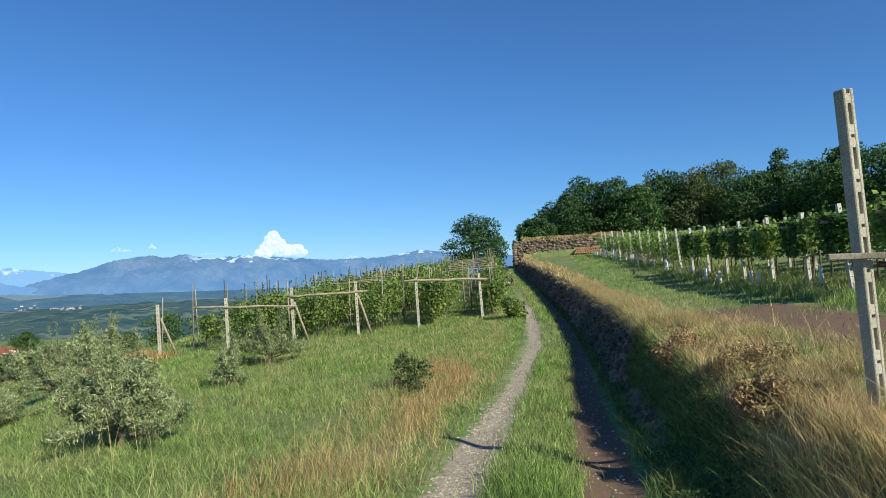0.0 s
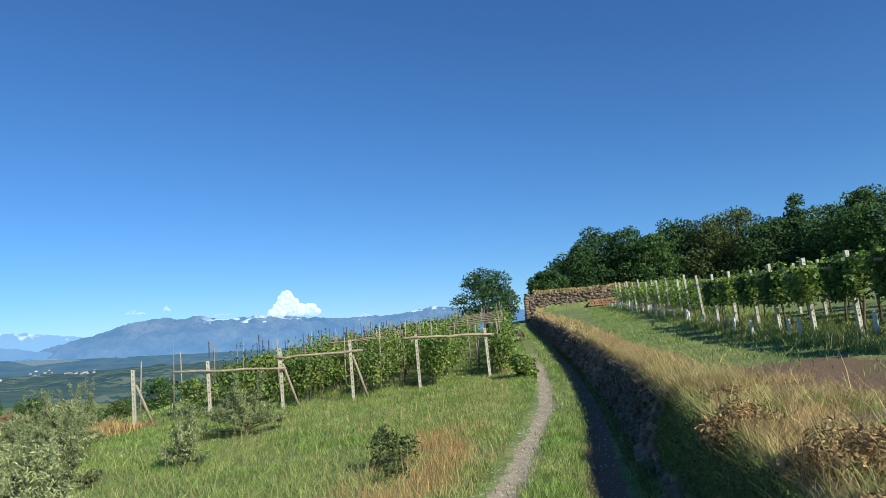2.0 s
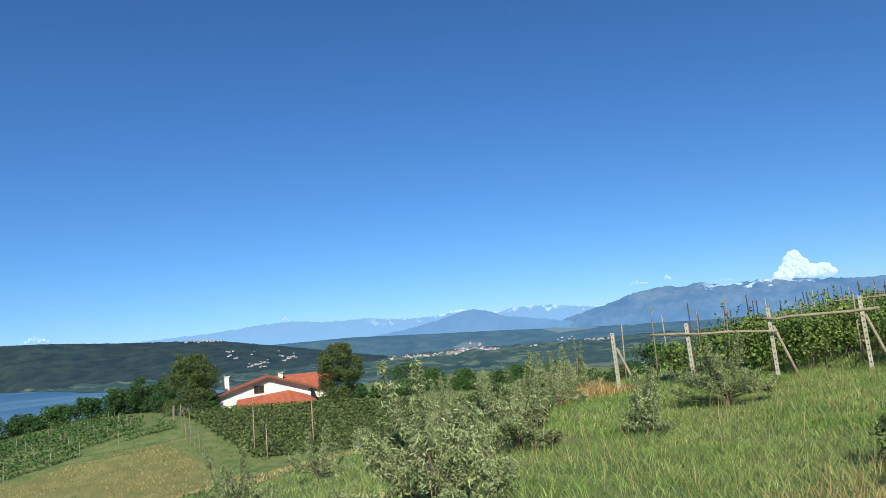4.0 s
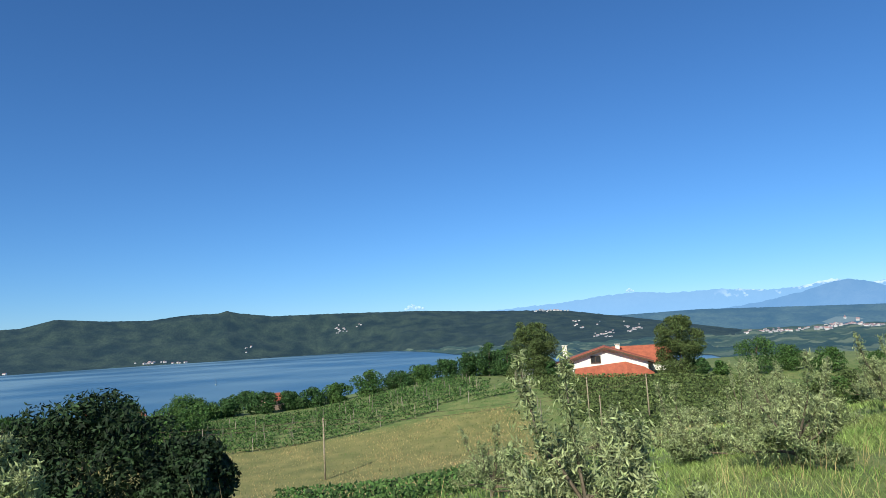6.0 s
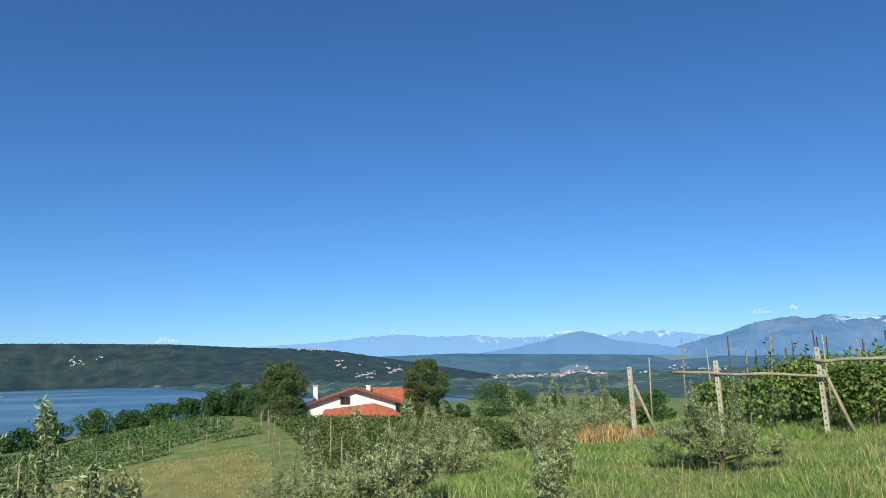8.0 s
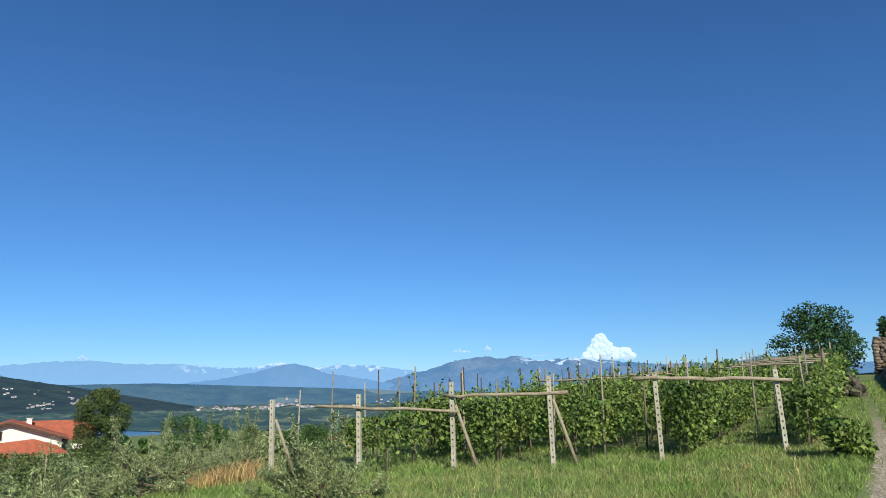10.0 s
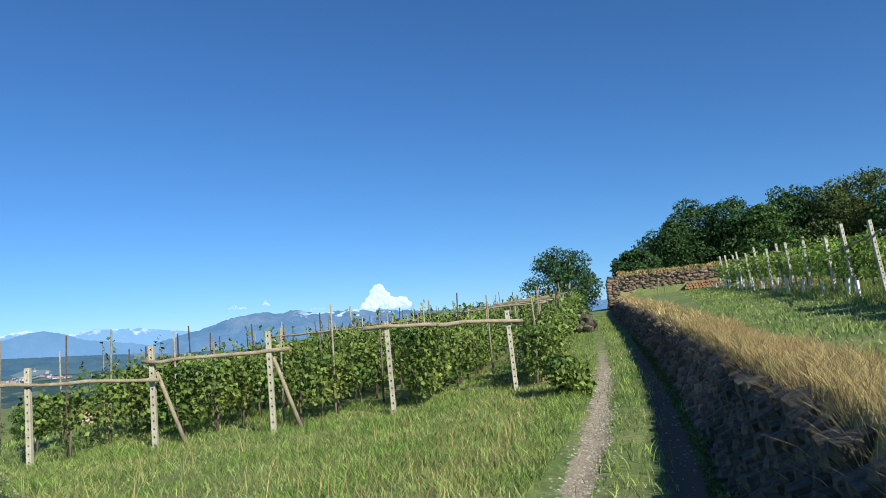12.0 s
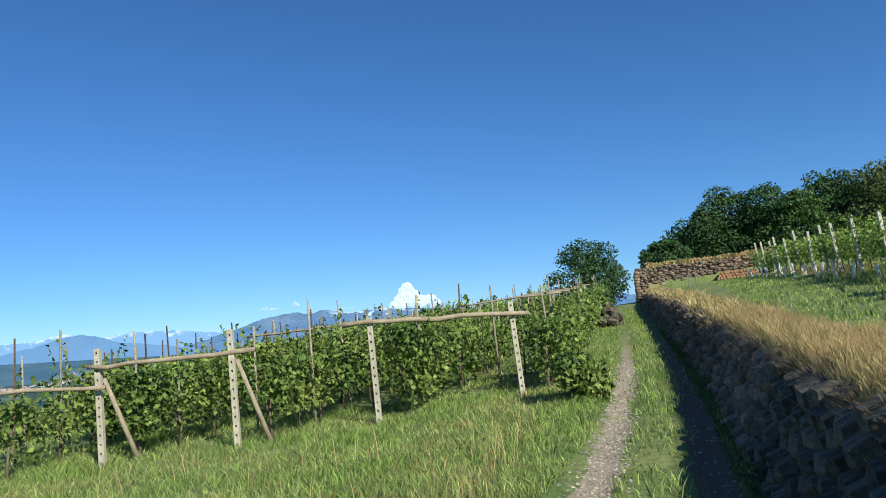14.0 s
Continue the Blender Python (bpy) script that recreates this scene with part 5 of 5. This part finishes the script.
# the wall of the next terrace, with firewood stacked against it
vs, fs = [], []
for r in range(16):
    x = -4.2
    while x < 7.5:
        w_ = rng.uniform(0.18, 0.5)
        z0 = 3.2 + r * 0.165 + rng.uniform(-.04, .04)
        m = pose(x, 75.75 + rng.uniform(-.1, .1) + 0.03 * r, z0, rng.uniform(-12, 12), rng.uniform(-12, 12), rng.uniform(-14, 14)) @ Matrix.Diagonal((w_ * 1.15, 0.5 * rng.uniform(0.7, 1.2), rng.uniform(0.15, 0.27), 1))
        add_rest(STONES[rng.randrange(8)], m, vs, fs)
        x += w_
for r in range(9):
    for k in range(9):
        m = pose(-4.2 + rng.uniform(-.06, .06), 76 + k * 0.5, 3.2 + r * 0.27, 0, 0, 90 + rng.uniform(-8, 8)) @ Matrix.Diagonal((0.55, 0.5, 0.31, 1))
        add_rest(STONES[rng.randrange(8)], m, vs, fs)
w2 = mesh_np("wall_terrace", np.concatenate(vs), np.concatenate(fs), STONE_REST)
tagged(w2, "old stone wall of the upper terrace with dry grass on top", "wall", kind="structure")
lp = thing("log_pile", 3.9, 75.0, height(3.9, 75.0), "stack of cut orange-brown firewood against the stone wall", "firewood")
for r in range(3):
    for k in range(15 - r * 2):
        bm = bmesh.new()
        bmesh.ops.create_cone(bm, cap_ends=True, segments=8, radius1=0.12, radius2=0.12, depth=0.9, matrix=Matrix.Translation((-1.5 + k * 0.25 + r * 0.16 + rng.uniform(-.03, .03), rng.uniform(-.08, .08), 0.12 + r * 0.22)) @ Matrix.Rotation(radians(90), 4, "X"))
        part("log", bm, LOGEND, lp)
# a leafy bush stands in for the small dark tarp here
b = shrub("bush", 6.0, 73.5, 1.3, 1.0, LEAF_SHADE, "dark low bush in place of a tarp at the end of the firewood", 400, (0.16, 0.12), 12)
fpst = thing("fence_stake", 0.6, 73, height(0.6, 73), "leaning grey stake at the edge of the terrace", "stake", "stakes on the terrace")
bm = bmesh.new()
tube(bm, [(0, 0, -0.1), (0.03, 0, 1.4)], [0.05, 0.04], 6)
part("shaft", bm, GREYWOOD, fpst)
copy_thing(fpst, pose(0.0, 72, height(0, 72), 0, 6, 0))

# heap of stones beside the track
heap = thing("stone_heap", -3.55, 45.3, height(-3.55, 45.3), "heap of grey fieldstones at the edge of the track", "stones")
for i in range(46):
    a, r = rng.uniform(0, 6.283), rng.uniform(0, 0.75)
    s = new("stone", STONES[rng.randrange(8)])
    s.parent = heap
    k = rng.uniform(0.22, 0.42)
    s.matrix_basis = pose(math.cos(a) * r * 0.8, math.sin(a) * r, 0.10 + 1.0 * (1 - r / 0.8) * rng.uniform(0.3, 1), *(rng.uniform(0, 180) for _ in range(3))) @ Matrix.Diagonal((k * 1.2, k, k * 0.8, 1))


# ---- grass and gravel ----
def ground_at(xs, ys):
    return np.array([height(a, b) + (bump_noise(a, b, 0.9, 0.04) + bump_noise(a, b, 0.25, 0.06) * sm(1.5, 4, abs(a - track_x(b)))) for a, b in zip(xs, ys)])


def turf(name, n, x0, x1, y0, y1, h, w, lean, material, label, seed, keep=None, near=0.0, tall=None, bias=(0, 0)):
    nr = np.random.default_rng(seed)
    xs = nr.uniform(x0, x1, n)
    ys = y0 + (y1 - y0) * nr.random(n) ** (1 + near)
    if keep:
        k = np.array([keep(a, b) for a, b in zip(xs, ys)]) > nr.random(n)
        xs, ys = xs[k], ys[k]
    hh = np.full(len(xs), h)
    hh = hh * np.array([0.75 + 0.55 * noise.noise(Vector((a * 0.8, b * 0.8, seed))) for a, b in zip(xs, ys)]) * (tall(xs, ys) if tall else 1)
    wide = w * (1 + 0.05 * np.clip(ys - 6, 0, 60))
    v, f = blades(xs, ys, ground_at(xs, ys), np.maximum(hh, h * 0.25), wide, lean, nr, bias)
    return tagged(mesh_np(name, v, f, material), label, "grass", kind="stuff")


def dd(a, b):
    return a - track_x(b)


def meadow(a, b):
    d = dd(a, b)
    return sm(0.22, 0.42, -d + rut_left(b)) * (0.45 + 0.8 * noise.noise(Vector((a * 0.5, b * 0.5, 2))) + 0.3)


turf("meadow_grass", 180000, -13, -1.3, 1.6, 27, 0.19, 0.0075, 1.3, GRASS, "long lush green meadow grass", 1, meadow, 0.25)
turf("meadow_grass", 36000, -30, -9, 4, 30, 0.22, 0.013, 1.1, GRASS, "long lush green meadow grass", 2, None, 0.1)
turf("verge_grass", 30000, -5.5, -1.3, 13, 50, 0.15, 0.009, 0.8, GRASS, "green grass on the verge of the track", 3, lambda a, b: sm(0.16, 0.32, rut_left(b) - dd(a, b)), 0.4)
turf("track_grass", 44000, -4.5, 0.15, 1.2, 60, 0.18, 0.009, 0.9, GRASS, "short grass on the crown of the track", 4, lambda a, b: max(math.exp(-((dd(a, b) - (rut_left(b) + rut_right(b)) / 2) / 0.38) ** 4), 0.10 if noise.noise(Vector((a * 3, b * 2, 6))) > 0.1 else 0.02), 0.7)
turf("track_grass", 34000, -1.2, 0.4, 1.4, 16, 0.17, 0.007, 0.8, GRASS, "lush bright grass on the crown of the track", 24, lambda a, b: math.exp(-((dd(a, b) - (rut_left(b) + rut_right(b)) / 2) / 0.36) ** 4), 0.5)
turf("verge_grass", 5500, -3.4, -1.2, 2.2, 13, 0.26, 0.006, 0.9, DRY, "yellowing grass mixed into the verge", 25, lambda a, b: sm(0.28, 0.5, rut_left(b) - dd(a, b)), 0.1)
turf("bank_grass", 30000, -0.2, 1.5, 1.0, 40, 0.17, 0.012, 1.0, GRASS, "green grass at the foot of the stone wall", 5, lambda a, b: sm(0.95, 1.15, dd(a, b)) * (1 - sm(1.5, 1.62, dd(a, b))) * (0.9 if b < 13 else 0.55), 0.5)
turf("bank_dry_grass", 110000, -0.6, 3.4, 0.2, 30, 0.26, 0.0040, 1.2, DRY, "tangled straw-coloured dry grass along the top of the wall", 6, lambda a, b: sm(1.40, 1.72, dd(a, b)) * (1 - sm(2.2, 2.8, dd(a, b))) * sm(-0.45, 0.15, noise.noise(Vector((a * 1.3, b * 1.1, 11)))), 0.35)
turf("bank_dry_grass", 22000, -3.5, 2.0, 28, 76, 0.34, 0.012, 1.1, DRY, "tangled straw-coloured dry grass along the top of the wall", 7, lambda a, b: sm(1.4, 1.7, dd(a, b)) * (1 - sm(2.4, 3.0, dd(a, b))), 0.2, bias=(-0.15, 0))
turf("bank_green_grass", 16000, 0.2, 2.6, 1.2, 15, 0.26, 0.010, 1.0, GRASS, "green tufts growing out of the bank", 8, lambda a, b: sm(0.95, 1.1, dd(a, b)) * (1 - sm(1.9, 2.5, dd(a, b))) * (1 - 0.7 * sm(1.3, 1.5, dd(a, b))) * (0.6 + noise.noise(Vector((a * 1.1, b * 1.1, 5)))), 0.2)
turf("terrace_grass", 46000, 1.5, 9.0, 4.5, 72, 0.13, 0.012, 0.8, GRASS, "short grass on the upper terrace", 9, lambda a, b: sm(2.4, 2.9, dd(a, b)) * (1 - 0.85 * sm(2.3, 3.2, dd(a, b)) * (1 - sm(4.2, 5.2, dd(a, b))) * sm(4.5, 6.5, b) * (1 - sm(10.5, 13.5, b))), 0.35)
turf("terrace_dry_grass", 6500, 4.7, 7.2, 9, 60, 0.32, 0.010, 0.8, DRY, "tall yellowed grass under the pergola", 10, None, 0.3)
turf("rusty_grass", 9500, -3.6, -1.5, 2.4, 14, 0.44, 0.005, 0.7, RUST, "rust-brown seeding grass beside the track", 11, lambda a, b: sm(1.15, 1.5, -dd(a, b)) * (1 - sm(2.1, 2.9, -dd(a, b))) * sm(-0.15, 0.25, noise.noise(Vector((a * 0.9, b * 0.5, 8))) + 0.1), 0.1)
turf("seed_stalks", 1500, -9, -1.8, 2.2, 22, 0.7, 0.0045, 0.5, DRY, "thin pale seed stalks above the meadow", 12, None, 0.2)
turf("verge_dry_grass", 4000, -4.5, -1.6, 12, 30, 0.24, 0.005, 0.8, DRY, "yellowing grass tips on the verge", 13, lambda a, b: sm(1.1, 1.4, -dd(a, b)) * (1 - sm(2.5, 3.4, -dd(a, b))), 0.1)
turf("rusty_grass", 1100, -15.6, -13.6, 18.3, 21.3, 0.5, 0.014, 0.7, RUST, "rust-brown seeding grass by the end post", 14)
turf("field_grass", 66000, -104, -28, -38, 36, 0.34, 0.035, 0.9, DRY, "straw-coloured grass in the sloping field", 15, lambda a, b: 0.45 + 1.1 * noise.noise(Vector((a * 0.08, b * 0.16, 3))))
turf("field_grass", 36000, -112, -28, -38, 44, 0.30, 0.035, 0.9, WEED, "green grass between the straw of the sloping field", 36, lambda a, b: 0.5 - 0.9 * noise.noise(Vector((a * 0.08, b * 0.16, 3))))
turf("terrace_edge_grass", 9000, -4.5, 7.5, 75.9, 79, 0.4, 0.04, 0.8, DRY, "dry grass along the top of the terrace wall", 16)


turf("hanging_grass", 26000, -3.5, 1.6, 1.2, 50, 0.26, 0.0042, 0.7, DRY, "dry grass hanging over the face of the wall", 21, lambda a, b: sm(1.42, 1.5, dd(a, b)) * (1 - sm(1.66, 1.75, dd(a, b))), 0.6, bias=(-0.75, 0.0))
turf("hanging_grass", 14000, -3.5, 1.6, 1.2, 50, 0.22, 0.008, 0.6, GRASS, "green weeds growing from the joints of the wall", 22, lambda a, b: sm(1.28, 1.36, dd(a, b)) * (1 - sm(1.6, 1.7, dd(a, b))) * (0.5 + noise.noise(Vector((a, b * 1.4, 3)))), 0.6, bias=(-0.5, 0.0))
turf("bank_stalks", 700, 1.2, 3.2, 1.6, 14, 0.62, 0.006, 1.3, DRY, "arching dry stalks on the bank", 23, lambda a, b: sm(1.4, 1.7, dd(a, b)) * (1 - sm(2.6, 3.4, dd(a, b))), 0.1)
turf("hanging_grass", 12000, 0.6, 2.0, 0.2, 12, 0.22, 0.006, 0.7, GRASS, "green weeds covering the near end of the wall", 26, lambda a, b: sm(1.15, 1.25, dd(a, b)) * (1 - sm(1.66, 1.75, dd(a, b))) * (1 - sm(8, 12, b)), 0.3, bias=(-0.45, 0.0))
turf("bank_green_grass", 30000, 0.8, 3.8, -0.5, 12, 0.22, 0.005, 0.9, GRASS, "green tufts mixed into the dry grass of the bank", 27, lambda a, b: sm(1.5, 1.8, dd(a, b)) * (1 - sm(2.6, 3.3, dd(a, b))) * (1 - 0.75 * sm(6, 11, b)) * sm(-0.2, 0.25, noise.noise(Vector((a * 1.5, b * 0.9, 19)))), 0.2)
turf("meadow_grass", 26000, -13, -1.3, -7, 2.3, 0.17, 0.012, 1.2, GRASS, "long lush green meadow grass", 28, meadow)


turf("bank_tufts", 14000, 0.3, 1.2, -0.5, 9, 0.20, 0.005, 0.8, GRASS, "bright grass tufts at the foot of the bank", 35, lambda a, b: sm(0.85, 0.95, dd(a, b)) * (1 - sm(1.3, 1.45, dd(a, b))) * sm(0.0, 0.25, noise.noise(Vector((a * 2.5, b * 1.6, 17)))), 0.2)
turf("terrace_tall_grass", 15000, 4.4, 7.0, 8, 40, 0.36, 0.009, 0.8, GRASS, "tall green grass round the feet of the pergola posts", 31, None, 0.3)
turf("bank_straw", 56000, 0.6, 3.2, -0.5, 9.5, 0.22, 0.0055, 1.1, DRY, "matted straw-coloured grass on the bank", 32, lambda a, b: sm(1.5, 1.7, dd(a, b)) * (1 - sm(2.9, 3.6, dd(a, b))) * sm(-0.3, 0.2, noise.noise(Vector((a * 1.2, b * 1.2, 14)))), 0.1)
turf("bank_straw", 70000, 0.2, 2.4, 9, 28, 0.24, 0.0036, 1.0, DRY, "matted straw-coloured grass along the top of the wall", 33, lambda a, b: sm(1.55, 1.75, dd(a, b)) * (1 - sm(2.3, 2.7, dd(a, b))), 0.5)
turf("meadow_straw", 4000, -9, -1.7, 1.6, 20, 0.26, 0.004, 1.1, DRY, "yellowed blades mixed into the meadow", 34, lambda a, b: sm(-0.1, 0.4, noise.noise(Vector((a * 0.45, b * 0.45, 21)))), 0.2)


def weeds(n, y0, y1, d0, d1, tall, leaf, label, seed):
    """Small-leaved weeds that cover the face of the bank."""
    nr = np.random.default_rng(seed)
    ys, ds = nr.uniform(y0, y1, n), nr.uniform(d0, d1, n)
    xs = np.array([track_x(b) for b in ys]) + ds
    lift = np.array([max(0.1, 0.55 + 0.9 * noise.noise(Vector((a * 2.2, b * 2.2, seed)))) for a, b in zip(xs, ys)])
    c = np.stack([xs - 0.06 * nr.random(n), ys, ground_at(xs, ys) + tall * lift * nr.random(n)], 1)
    v, f = leaves(c, np.tile(np.array([[-0.5, -0.1, 0.6]]), (n, 1)), leaf, leaf * 0.45, nr, -0.3)
    tagged(mesh_np("bank_weeds", v, f, WEED), label, "weeds", kind="stuff")


weeds(52000, -0.5, 10.5, 1.05, 1.62, 0.17, 0.034, "low dark green weeds covering the bank beside the track", 41)
weeds(24000, 9.5, 40, 1.0, 1.3, 0.2, 0.045, "dark green weeds along the foot of the stone wall", 42)


def gravel():
    nr = np.random.default_rng(77)
    n = 9000
    ys = 1.5 + 30 * nr.random(n) ** 1.6
    left = nr.random(n) < 0.93
    xs = np.array([track_x(b) for b in ys]) + np.where(left, np.array([rut_left(b) for b in ys]) + nr.normal(0, 0.13, n), np.array([rut_right(b) for b in ys]) + nr.normal(0, 0.14, n))
    z = ground_at(xs, ys)
    r = nr.uniform(0.006, 0.02, n) * (1 + 0.02 * ys)
    o = np.array([[1, 0, 0], [0, 1, 0], [-1, 0, 0], [0, -1, 0], [0, 0, .7], [0, 0, -.7]])
    v = np.stack([xs, ys, z], 1)[:, None, :] + o[None] * r[:, None, None] * nr.uniform(0.6, 1.4, (n, 6, 1))
    b = np.arange(n)[:, None] * 6
    f = np.concatenate([b + np.array([t]) for t in ([0, 1, 4], [1, 2, 4], [2, 3, 4], [3, 0, 4])], 0)
    tagged(mesh_np("gravel", v.reshape(-1, 3), f, PEBBLE), "pale gravel scattered in the wheel ruts", "gravel", kind="stuff")


gravel()
